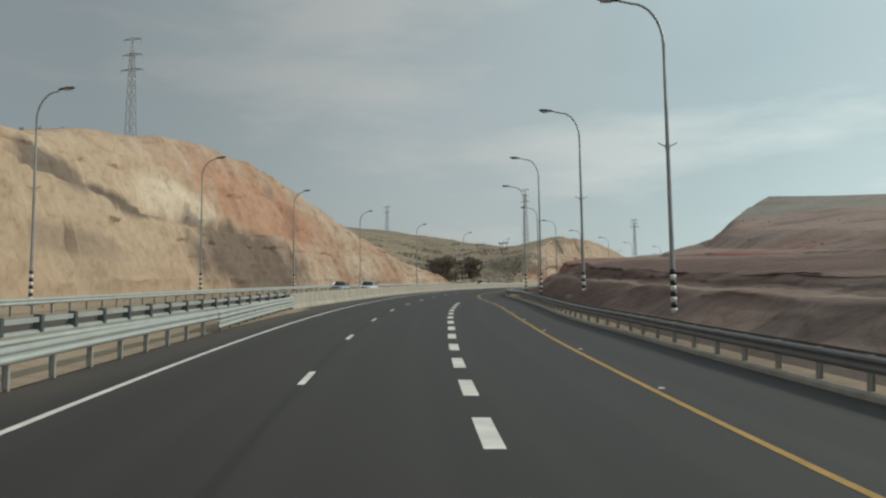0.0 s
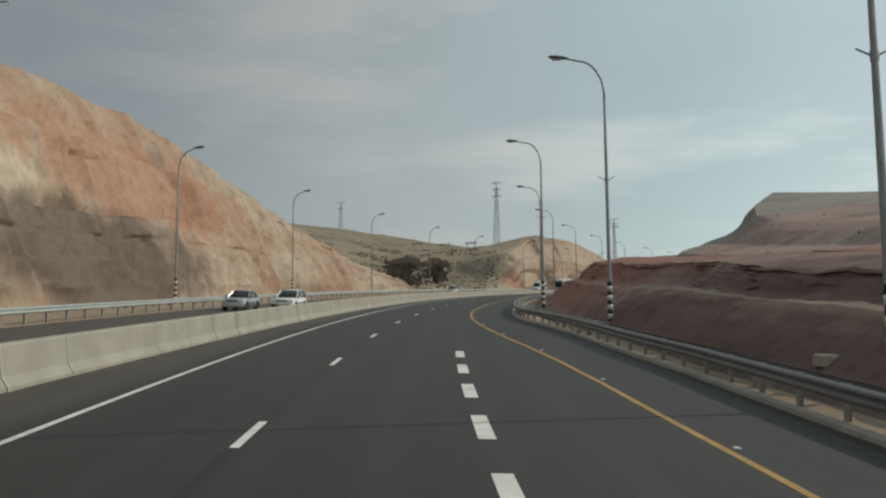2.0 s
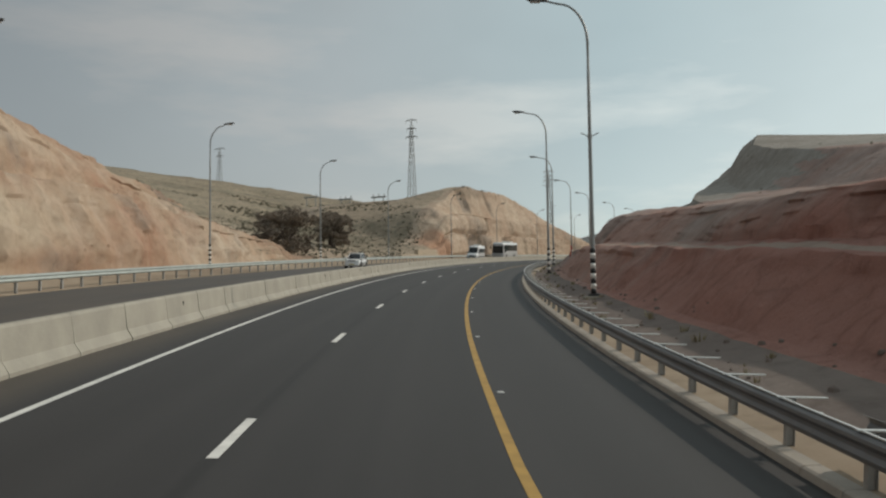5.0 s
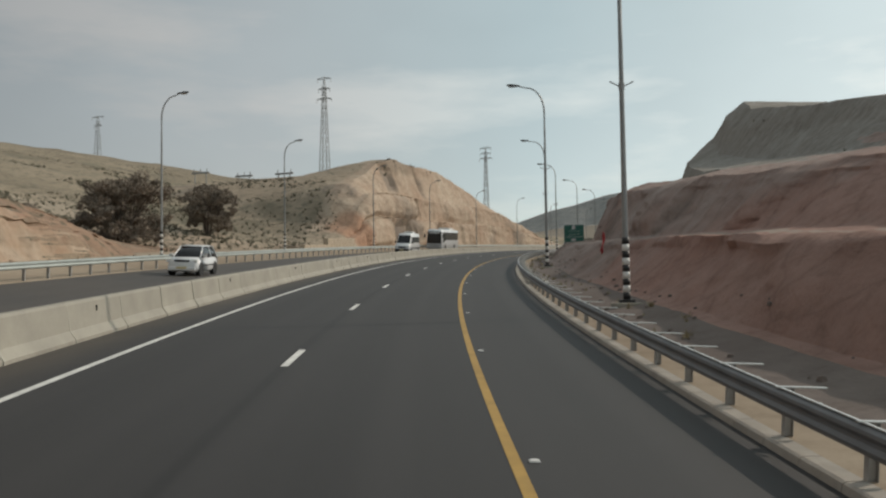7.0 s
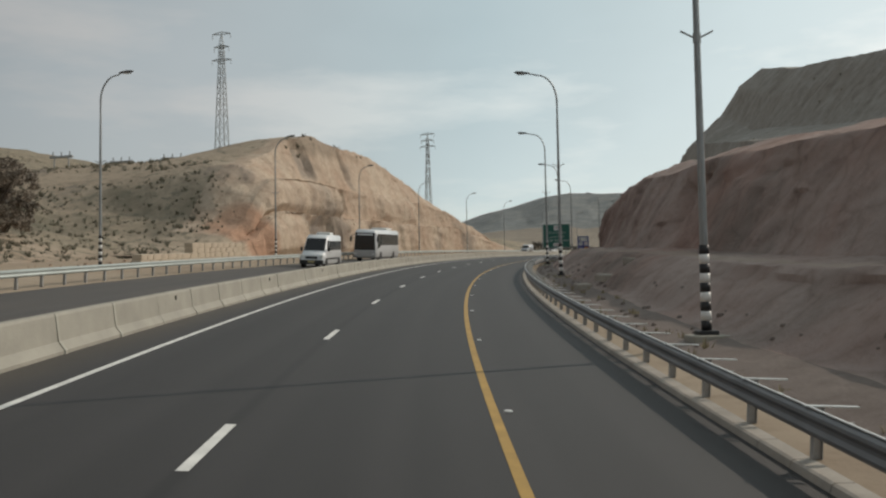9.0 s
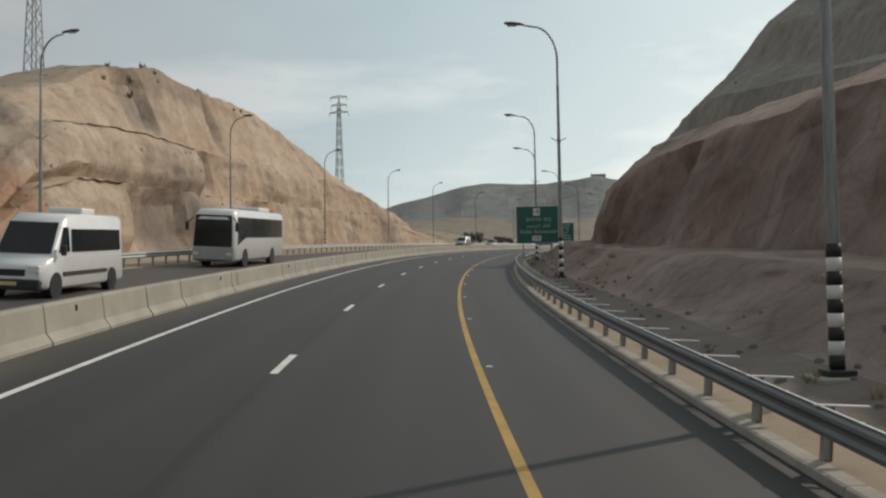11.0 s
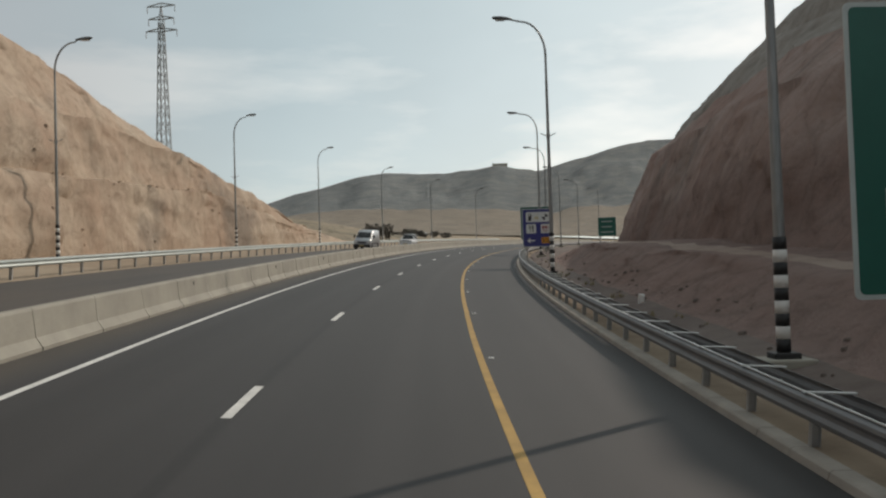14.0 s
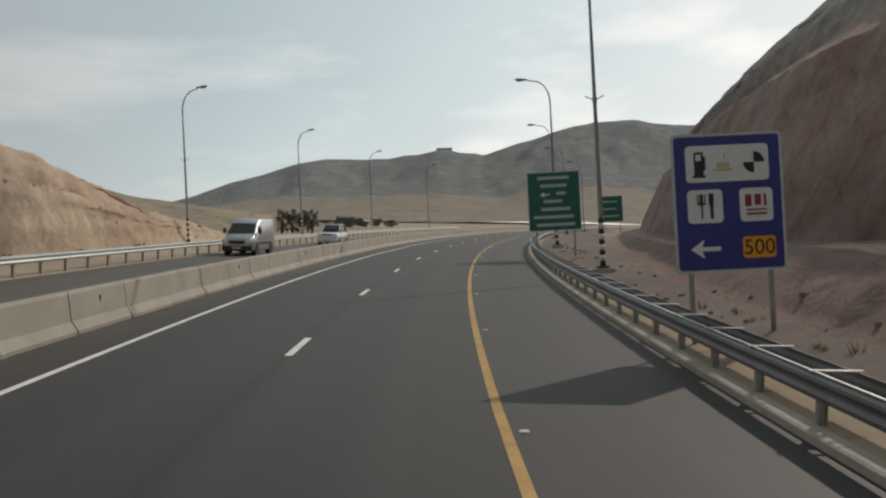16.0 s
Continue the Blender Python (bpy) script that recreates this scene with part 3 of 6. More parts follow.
def loft(name, keys, cols, s0, s1, ds, subs, material, amp=0.5, amp_z=0.15, freq=0.16, seed=0.0, label="", category="hillside", blocks=0.0, steps=(), lip=0.0, strata=0.0, flute=0.0, face=0, broken=0.0):
    """A landform along the road. cols: for each profile point its (o values, z values) over keys; subs: steps between profile points."""
    ss = np.arange(s0, s1 + ds * 0.5, ds)
    O = np.array([table(ss, keys, np.broadcast_to(c[0], len(keys))) for c in cols]).T
    Z = np.array([table(ss, keys, np.broadcast_to(c[1], len(keys))) for c in cols]).T
    out = np.sign(O[0, -1] - O[0, 0])
    os_, zs, step = [], [], []
    for k, n in enumerate(subs):
        blk = cells(ss + 2.5 * relief(ss * 0.2, ss * 0 + k, ss * 0 + seed), 9.0, int(seed) + 10 * k)
        for j in range(n):
            f = j / n
            os_.append(O[:, k] * (1 - f) + O[:, k + 1] * f)
            zs.append(Z[:, k] * (1 - f) + Z[:, k + 1] * f)
            step.append(blk * min(1.0, 4 * f, 4 * (1 - f)) if k % 2 == face and k < 6 else blk * 0)
    os_.append(O[:, -1])
    zs.append(Z[:, -1])
    step.append(ss * 0)
    oo, zz, st = np.array(os_).T, np.array(zs).T, np.array(step).T
    sg = np.repeat(ss[:, None], oo.shape[1], 1)
    e = relief(sg * freq + seed, oo * freq * 0.6, zz * freq * 0.7 + seed, 5, 0.55)
    rid = 1 - np.abs(relief(sg * freq * 2.3 + seed, oo * freq * 1.2, zz * freq * 0.9, 5, 0.6)) * 2.2
    e3 = relief(sg * 0.9 + seed, oo * 0.9, zz * 0.8, 4, 0.65)
    g = relief(sg * 0.12, oo * 0.12, zz * 0 + seed, 4, 0.5)
    hmask = np.clip(zz / 1.5, 0, 1)
    oo = oo + hmask * (amp * (e + 0.3 * rid) + 0.3 * amp * e3 + blocks * st)
    zz = zz + amp_z * hmask * (g + 0.5 * e + 0.7 * e3)
    tier = np.repeat(np.arange(len(subs)), subs)
    tier = np.append(tier, len(subs) - 1)
    frac = np.append(np.concatenate([np.arange(n) / n for n in subs]), 1.0)
    rough_s = relief(sg * 0.35 + seed, zz * 0.3, oo * 0, 3, 0.6)
    if lip:
        edge = ((tier % 2 == face) & (tier < 6) & (frac > 0.8)) | ((tier % 2 != face) & (tier < 6) & (tier > face) & (frac == 0))
        oo = oo - out * lip * edge[None] * np.clip(0.6 + 2.5 * rough_s, 0, 1.6) * hmask
    if strata:
        bed = (zz * 0.62 + 0.35 * relief(sg * 0.03 + seed, oo * 0, zz * 0.05, 3)) % 1.0
        oo = oo - out * strata * (bed - 0.5) * np.clip(0.4 + 3 * rough_s, 0, 1.5) * hmask * (tier % 2 == face)[None]
    if flute:
        fl_ = 1 - 2.4 * np.abs(relief(sg * 0.42 + seed, oo * 0.02, zz * 0.04, 3, 0.55))
        oo = oo - out * flute * fl_ * hmask * (tier % 2 == face)[None] * np.sin(np.pi * np.clip(frac, 0.06, 1))[None]
    if broken:
        wz = zz + 0.5 * (oo - oo[:, :1]) * 0.3 + 0.8 * relief(sg * 0.2, zz * 0.2, oo * 0 + seed, 3)
        up = hmask * np.where((tier % 2 == face) & (tier < 9), 1.0, 0.25)[None]
        oo = oo - out * broken * up * (crag(sg, wz, 4.5, 3 + int(seed)) + 0.5 * crag(sg, wz, 1.9, 5 + int(seed)))
    for k, a, b, d in steps:
        on = np.clip((sg - a) / 0.5 + 0.5, 0, 1) * np.clip((b - sg) / 0.5 + 0.5, 0, 1) * ((tier == k) * np.clip(4 * frac, 0, 1) * np.clip(4 * (1 - frac), 0, 1))[None]
        oo = oo - out * d * on
    v = place(sg, oo, zz).reshape(-1, 3)
    ob = mesh_object(name, v, grid_faces(len(ss), oo.shape[1], out > 0), material, smooth=True)
    ob.data.set_sharp_from_angle(angle=radians(32))
    return tagged(ob, label, category, kind="structure")


KR = [-80, 30, 60, 100, 150, 200, 245, 290, 321, 342, 365, 390, 430, 480, 540, 600]
foot = np.array([16, 12.9, 12.1, 11.2, 11.1, 11, 10.9, 10.8, 10.8, 11.2, 13, 15.2, 17, 18, 18, 18])
z1 = np.array([1.2, 1.75, 2.1, 2.5, 2.7, 2.1, 2, 1.9, 2, 1.8, 1.1, 0.9, 0.9, 0.9, 0.8, 0.7])
ob_ = np.array([18, 14.2, 13.3, 12.5, 12.8, 13.8, 13.8, 14, 14.2, 15, 16, 17.6, 19, 20, 20, 20])
om = np.array([19, 15, 14.2, 13.5, 15.2, 16.3, 16, 16.2, 16.6, 17.6, 19, 21, 22.4, 23, 23, 23])
zm = np.array([1.8, 2.5, 3.3, 4.2, 5, 6.6, 7.8, 8.6, 9, 9.2, 10.2, 10.6, 9.4, 8, 4, 1.5])
z3 = np.array([2.2, 2.9, 3.7, 4.6, 5.6, 7.3, 9.2, 10.7, 11.6, 11.8, 12, 12.2, 11, 9.5, 4.6, 2])
o4 = np.array([34, 32.43, 32, 30, 28, 25.8, 26, 26.2, 25.3, 23.3, 23.6, 24, 24.4, 24.7, 25, 25])
z4 = np.array([3.4, 4.03, 4.2, 5, 6, 7.5, 9.8, 13, 15.8, 16.2, 15.4, 14.4, 13.2, 12, 6, 3])
z5 = np.array([3.7, 4.33, 4.5, 5.4, 6.6, 8.5, 11.4, 15.8, 19, 17.2, 16.2, 15.6, 14.4, 13, 7, 3.5])
o6 = np.array([38, 37.21, 37, 36, 35.5, 35, 34.5, 32, 30.8, 29, 29, 29, 29, 29.5, 31, 31])
z6 = np.array([3.8, 4.59, 4.8, 6, 8, 10.3, 13, 17.6, 23.8, 22, 20.4, 19.4, 18, 16, 9, 4.5])
o7 = np.array([41, 40.21, 40, 39, 38.5, 38.3, 38, 34, 33.2, 31.5, 31.4, 31.4, 31.5, 34, 37, 38])
z7 = np.array([4.2, 5.14, 5.4, 7.5, 10, 12.7, 16.8, 21.8, 28.2, 25.4, 22.8, 21.6, 19.8, 17, 10, 5])
o8 = np.array([45, 43.43, 43, 42, 41.5, 41, 40, 37, 36.6, 35.5, 36, 36, 36, 38, 42, 42])
z8 = np.array([4.8, 6.06, 6.4, 8.6, 11, 15.2, 19.8, 25.3, 31, 28.6, 26.6, 25.6, 23.6, 19, 11, 6])
o9 = np.array([62, 62, 62, 62, 62, 62, 61, 60, 56, 56, 56, 56, 56, 56, 56, 56])
z9 = np.array([6.5, 8.07, 8.5, 10.8, 13.8, 18.2, 22, 26, 30.5, 32, 33, 33, 31, 26, 16, 8])
ones = np.ones(16)
toe = np.array([right_edge(k) + 0.95 for k in KR])
cut_r = loft("rock_cutting_right", KR, [(toe, 0.13 * ones), (foot - 1.5, 0.6 * ones), (foot + 0.3, z1), (ob_, z1 + 0.3), (om, zm), (om + 2.4, z3), (o4, z4), (o4 + 0.9, z5),
     (o6, z6), (o7, z7), (o8, z8), (o9, z9), (130 * ones, z9), (260 * ones, z9 * .6)],
     -60, 600, 0.75, [5, 9, 6, 18, 6, 12, 6, 10, 9, 8, 12, 5, 3], M["rock_right"], 0.5, 0.18, blocks=0.22, label="red-brown stepped rock cutting in shade beside the road",
     face=1, lip=0.12, strata=0.05, flute=0.18, broken=0.3, steps=[(3, 262, 270, -0.8), (3, 283, 290, 0.7), (3, 300, 309, -0.7), (3, 176, 184, 0.6), (3, 218, 224, -0.6), (5, 296, 306, 0.8)])

# loose gravel at the foot of the face
cut_r.data.materials.append(M["gravel"])
cut_r.data.materials.append(M["rock_upper"])
cut_r.data.materials.append(M["ledge_dust"])
rows_r = sum([5, 9, 6, 18, 6, 12, 6, 10, 9, 8, 12, 5, 3])
idx_r = []
for k in range(len(cut_r.data.polygons)):
    i_s, i_c = divmod(k, rows_r)
    far_end = -60 + 0.75 * i_s + 6 * math.sin(i_c * 0.9)
    idx_r.append(1 if i_c < 4 else 3 if 15 <= i_c < 17 + int(2 * math.sin(i_s * 0.31) * math.sin(i_s * 0.117)) else 2 if i_c >= 44 and far_end > 205 else 0)
cut_r.data.polygons.foreach_set("material_index", idx_r)

KL = [-80, 0, 30, 50, 67, 85, 110, 132, 150, 165, 180, 190, 200, 210, 216]
fl = np.full(15, -22.6)
zb = np.array([8, 9, 10.5, 8.5, 7, 7, 7, 6.5, 6.2, 4.9, 3.6, 2.3, 0.1, -.1, -.1])
zc = np.array([11, 11.5, 12, 12.6, 13.3, 13.5, 13, 12, 9.8, 7.3, 4.6, 3.6, 1.8, 0, -.1])
zt = np.array([9, 11, 12, 13, 15.9, 18.2, 18.7, 15.9, 12.3, 9.7, 7, 5, 3.3, 1.5, -0.1])
zt = np.maximum(zt, zc * 1.02)
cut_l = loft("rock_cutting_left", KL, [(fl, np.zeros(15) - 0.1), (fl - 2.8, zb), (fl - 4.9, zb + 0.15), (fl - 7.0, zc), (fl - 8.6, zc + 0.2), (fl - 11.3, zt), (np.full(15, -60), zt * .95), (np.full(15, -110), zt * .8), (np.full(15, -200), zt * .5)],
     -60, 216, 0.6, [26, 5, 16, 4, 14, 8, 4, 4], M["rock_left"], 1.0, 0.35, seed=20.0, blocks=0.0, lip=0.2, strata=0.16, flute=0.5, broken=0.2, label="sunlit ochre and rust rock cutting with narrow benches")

# the tail runs out into brown scrubby soil
cut_l.data.materials.append(M["hill"])
rows_l = sum([26, 5, 16, 4, 14, 8, 4, 4])
idx_l = []
for k in range(len(cut_l.data.polygons)):
    i_s, i_c = divmod(k, rows_l)
    idx_l.append(1 if -60 + 0.6 * i_s + 3 * math.sin(i_c * 0.7) + 2 * math.sin(i_c * 2.3) > 186 - 0.12 * i_c else 0)
cut_l.data.polygons.foreach_set("material_index", idx_l)

K2 = [244, 252, 257, 262, 266, 270, 279, 285, 294, 300, 320, 329, 340, 358, 375, 390, 412]
f2 = np.array([-22, -21.6] + [-21.3] * 15)
zt2 = np.array([0.3, 0.9, 2, 4, 8, 10.4, 12.8, 15.4, 16.9, 16.4, 16.4, 15.3, 13.6, 9.7, 6.9, 3.3, -0.1])
zr2 = np.array([2, 3, 3.6, 4.5, 6.4, 8.2, 11, 12, 13.4, 14.2, 16, 15.3, 13.4, 9.8, 6.6, 3, -0.1])
za2 = np.minimum(5.2, zt2 * 0.55)
zb2 = np.minimum(9.6, zt2 * 0.85)
cut_b = loft("rock_cutting_beyond", K2, [(f2, np.zeros(17) - 0.1), (f2 - 0.9, za2), (f2 - 1.9, za2 + 0.1), (f2 - 2.8, zb2), (f2 - 3.7, zb2 + 0.1), (f2 - 6.5, zt2), (np.full(17, -32.5), zt2 * 0.98), (np.full(17, -45), zr2), (np.full(17, -80), zr2 * .8), (np.full(17, -140), zr2 * .4)],
     244, 412, 0.5, [16, 4, 14, 4, 16, 5, 9, 6, 4], M["rock_tan"], 0.34, 0.3, seed=41.0, blocks=0.22, lip=0.1, strata=0.1, flute=0.16, broken=0.2, label="sunlit tan rock cutting with square-cut blocks and a rounded peak",
     steps=[(0, 264, 277, 0.6), (0, 277, 288, -0.7), (0, 289.5, 303, 0.8), (0, 303, 312, -0.5), (0, 322, 330, 0.6), (1, 264, 277, 0.6), (2, 262, 295, 0.8), (2, 295, 298.5, -0.9), (3, 262, 295, 0.5), (4, 285, 290, -1.0), (4, 304, 306, -0.6), (2, 315, 335, 0.5)])

# scrub-dotted ground behind the brow
cut_b.data.materials.append(M["slope"])
rows_b = sum([16, 4, 14, 4, 16, 5, 9, 6, 4])
idx_b = []
for k in range(len(cut_b.data.polygons)):
    i_s, i_c = divmod(k, rows_b)
    idx_b.append(1 if i_c >= 56 or 244 + 0.5 * i_s < 258 else 0)
cut_b.data.polygons.foreach_set("material_index", idx_b)

KH = [60, 140, 200, 250, 300, 360, 430, 520]
loft("hill_slope", KH, [(np.full(8, -26), np.full(8, -.2)), (np.full(8, -45), np.array([2, 3, 3, 3.5, 5, 7, 4, -.2])), (np.full(8, -80), np.array([6, 8, 9, 10.5, 12, 14, 9, 2])),
     (np.full(8, -150), np.array([16, 22, 25, 26, 24, 23.5, 18, 8])), (np.full(8, -260), np.array([24, 32, 36, 38, 37, 35, 30, 20])), (np.full(8, -420), np.array([10, 14, 14, 14, 14, 12, 9, 4]))],
     60, 520, 3.0, [8, 10, 12, 10, 8], M["hill"], 0.8, 0.8, 0.06, 60.0, label="dry scrubby hillside behind the cutting")

# ground: follows the road's slope near by and levels off far away
gs = np.concatenate([np.arange(-3000, -400, 200), np.arange(-400, 1200, 20), np.arange(1200, 4001, 200)]).astype(float)
go = np.concatenate([np.arange(-3000, -400, 200), np.arange(-400, 800, 20), np.arange(800, 3401, 200)]).astype(float)
GX, GY = np.meshgrid(go, gs)
near = np.minimum(1.0, 650.0 / np.maximum(1.0, np.hypot(GX - 80, GY - 300)))
flat = np.stack([80 + (GX - 80) * near, 300 + (GY - 300) * near, np.full(GX.shape, -0.35)], -1) @ TILT_N.T
GZ = flat[..., 2] + 0.5 * relief(GX * 0.02, GY * 0.02, GX * 0, 3) * np.clip((np.hypot(GX - 80, GY - 300) - 430) / 100, 0, 4)
mesh_object("ground", np.stack([GX, GY, GZ], -1).reshape(-1, 3), grid_faces(len(gs), len(go)), M["ground"], smooth=True)
tagged(bpy.data.objects["ground"], "pale dusty desert ground with sparse scrub", "ground", kind="structure")

# far mountains: bearing and rise of the skyline
AZ = np.arange(-40, 100, 0.35)
RISE = table(AZ, [-40, -10, 5, 10.6, 14.3, 16, 18, 20, 22.2, 24, 28, 29.6, 31.3, 34, 36.8, 39, 41, 43.4, 45, 52, 60, 75, 100], [0.4, 0.3, 0.3, 0.62, 0.74, 1.2, 1.98, 2.56, 3.34, 3.66, 3.72, 3.98, 4.34, 4.0, 4.98, 5.65, 6.1, 6.3, 6.0, 5.6, 4.4, 2.5, 1.0])
rr = np.linspace(480, 2000, 60)
lift = np.interp(rr, [480, 560, 650, 760, 880, 1000, 1120, 1240, 1360, 1450, 1540, 1650, 1800, 2000.0], [0, 0.03, 0.08, 0.13, 0.2, 0.3, 0.45, 0.65, 0.86, 0.97, 1.0, 0.9, 0.7, 0.4])
lift = np.convolve(np.pad(lift, 3, mode="edge"), np.ones(7) / 7, mode="valid")
lift = lift / lift.max()
A2, R2 = np.meshgrid(np.radians(AZ), rr, indexing="ij")
ztop = np.tan(np.radians(RISE))[:, None] * 1500
gull = relief(A2 * 16, R2 * 0.0035, R2 * 0 + 3, 5, 0.6)
zz = ztop * lift[None] * (1 + 0.34 * gull * np.sin(np.pi * np.clip(lift[None], 0, 1))) - 0.4 + np.clip(ztop, 0, 30) * 0.05 * gull
flat = np.stack([66 + R2 * np.sin(A2), 320 + R2 * np.cos(A2), zz], -1) @ TILT_N.T
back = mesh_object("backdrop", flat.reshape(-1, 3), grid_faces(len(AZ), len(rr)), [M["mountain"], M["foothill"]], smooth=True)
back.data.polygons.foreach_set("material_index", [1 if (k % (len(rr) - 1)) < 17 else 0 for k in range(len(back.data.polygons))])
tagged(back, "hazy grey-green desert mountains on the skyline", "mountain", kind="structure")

# ---- verges, kerb, barrier and guard rails ----
def verge_r(s):
    e = right_edge(s)
    f = float(table(s, KR, foot))
    return [(e + 0.2, 0.1), (e + 0.9, 0.16), (e + 1.6, 0.06), (f - 0.4, -0.05), (f + 0.8, -0.15)]


verge = strip("verge", -80, 560, 1.5, verge_r, M["sand"])
tagged(verge, "pale sandy verge between the kerb and the rock", "verge", kind="structure")
verge_l = strip("verge_far", -80, 560, 2.0, lambda s: [(-24.5, 0.25), (-22.5, 0.15), (-20, 0.05), (left_edge(s) - 0.3, 0.02), (left_edge(s) + 0.02, -0.01)], M["sand"])
tagged(verge_l, "dusty verge behind the oncoming lanes", "verge", kind="structure")


def kerb_ring(s):
    e = right_edge(s)
    return [(e, -0.05), (e + 0.03, 0.085), (e + 0.07, 0.105), (e + 0.27, 0.115), (e + 0.27, -0.05)]


kerb = empty("kerb")
tagged(kerb, "grey concrete kerb stones along the shoulder", "kerb", kind="structure")
for a, b in ((-80, 36), (336, 560)):
    k_rest = extrusion("kerb_run", a, b, 1.5, kerb_ring, M["kerb"], kerb)
    tagged(k_rest, kind="stuff")
for k in range(300):
    extrusion("kerb_stone", 36.008 + k, 36.992 + k, 1.0, kerb_ring, M["kerb"], kerb)

# median barrier, cast in three-metre lengths
BAR = [(-0.3, 0), (-0.3, 0.08), (-0.17, 0.28), (-0.1, 0.86), (-0.07, 0.92), (0.07, 0.92), (0.1, 0.86), (0.17, 0.28), (0.3, 0.08), (0.3, 0)]


def barrier_h(s):
    return float(table(s, [35, 90, 170, 300, 345], [1.02, 1.0, 0.84, 0.86, 0.93]))


def barrier_o(s):
    return median_o(s)


for k in range(0, 172):
    s0 = 35.5 + 3 * k
    jog = random.uniform(-0.012, 0.012)
    ob = empty("concrete_barrier")
    tagged(ob, "pale concrete median barrier segment with stained foot", "barrier", "median barrier segments")
    extrusion("segment", s0 + 0.003, s0 + 2.997, 3.0, lambda s: [(barrier_o(s) + jog + o, z * barrier_h(s)) for o, z in BAR][::-1], M["concrete"], ob)
    # pale strip paints the sunlit edge at each joint
    wj = random.choice((0.005, 0.005, 0.015, 0.03, 0.045))
    extrusion("joint", s0 + 3 - wj, s0 + 3 + wj, 1.0, lambda s: [(barrier_o(s) + o * 1.07, z * 1.004 * barrier_h(s)) for o, z in BAR][::-1], M["joint"], ob)
    if k % 4 == 1:
        bm = box(bmesh.new(), -0.02, 0.02, -0.022, 0.022, -0.06, 0.06)
        sl = part("lifting_slot", bm, M["black"], ob)
        sl.matrix_basis = lying(s0 + 1.5, barrier_o(s0) + 0.125, 0.6)


def w_beam(s0, s1, off, z0, side, material, parent, name="beam"):
    """A corrugated steel beam, facing the traffic on its side (-1: towards lower o)."""
    face = [(0.0, 0.0), (0.035, 0.015), (0.075, 0.045), (0.082, 0.085), (0.052, 0.135), (0.052, 0.175), (0.082, 0.225), (0.075, 0.265), (0.035, 0.295), (0.0, 0.31)]
    def ring(s):
        o, zf = off(s), z0(s) if callable(z0) else z0
        front = [(o + side * u, zf + z) for u, z in face]
        back = [(o + side * (u - 0.012), zf + z) for u, z in face[::-1]]
        r = front + back
        return r if side < 0 else r[::-1]
    return extrusion(name, s0, s1, 2.0, ring, material, parent, smooth=False)


bm = bmesh.new()
box(bm, -0.05, 0.05, -0.004, 0.004, -0.3, 0.72)
box(bm, -0.055, -0.047, -0.045, 0.045, -0.3, 0.72)
box(bm, 0.047, 0.055, -0.045, 0.045, -0.3, 0.72)
post_mesh = bpy.data.meshes.new("post")
bm.to_mesh(post_mesh)
bm.free()
post_mesh.materials.append(M["steel_post"])
bm = bmesh.new()
box(bm, -0.07, 0.55, -0.035, 0.035, 0.765, 0.785, 0.004)
box(bm, 0.06, 0.5, -0.02, 0.02, 0.52, 0.60)
cap_mesh = bpy.data.meshes.new("spacer")
bm.to_mesh(cap_mesh)
bm.free()
cap_mesh.materials.append(M["steel_cap"])


def on(name, mesh, parent, m):
    ob = new(name, mesh)
    ob.parent = parent
    ob.matrix_basis = m
    return ob


def rail_off(s):
    return right_edge(s) + 0.22


def rail_z(s):
    return float(table(s, [60, 100, 200, 270], [0.0, -0.08, -0.07, -0.04]))


for k in range(-3, 17):
    s0 = 32 * k
    rail = empty("guard_rail")
    tagged(rail, "grey galvanised steel guard rail on short posts", "guard rail", "roadside guard rail sections")
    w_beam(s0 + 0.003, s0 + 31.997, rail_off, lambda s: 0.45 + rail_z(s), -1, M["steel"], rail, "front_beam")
    if s0 < 90 or s0 >= 256:
        w_beam(s0 + 0.003, s0 + 31.997, lambda s: rail_off(s) + 0.5, lambda s: 0.45 + rail_z(s), 1, M["steel"], rail, "back_beam")
    # light on the beam's top edge put in as a pale strip
    if s0 > 60:
        extrusion("top_edge_highlight", s0 + 0.003, s0 + 31.997, 2.0, lambda s: [(rail_off(s) + a, 0.764 + rail_z(s) + b) for a, b in ((-0.035, 0), (0.0, 0), (0.0, 0.014), (-0.035, 0.014))], M["steel_cap"], rail)
    for j in range(16):
        s = s0 + 1 + 2 * j
        on("post", post_mesh, rail, lying(s, rail_off(s) + 0.09, 0.05 + rail_z(s)))
        if s > 60:
            on("spacer", cap_mesh, rail, lying(s, rail_off(s), rail_z(s)))

# oncoming side: the far rail and, before the barrier starts, the pale median rails
def far_off(s):
    return left_edge(s) - 0.35


for k in range(-2, 15):
    s0 = 32 * k
    rail = empty("guard_rail")
    tagged(rail, "pale galvanised guard rail below the sunlit rock", "guard rail", "far guard rail sections")
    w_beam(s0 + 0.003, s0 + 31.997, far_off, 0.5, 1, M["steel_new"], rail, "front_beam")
    for j in range(16):
        s = s0 + 1 + 2 * j
        on("post", post_mesh, rail, lying(s, far_off(s) - 0.08, 0.05))

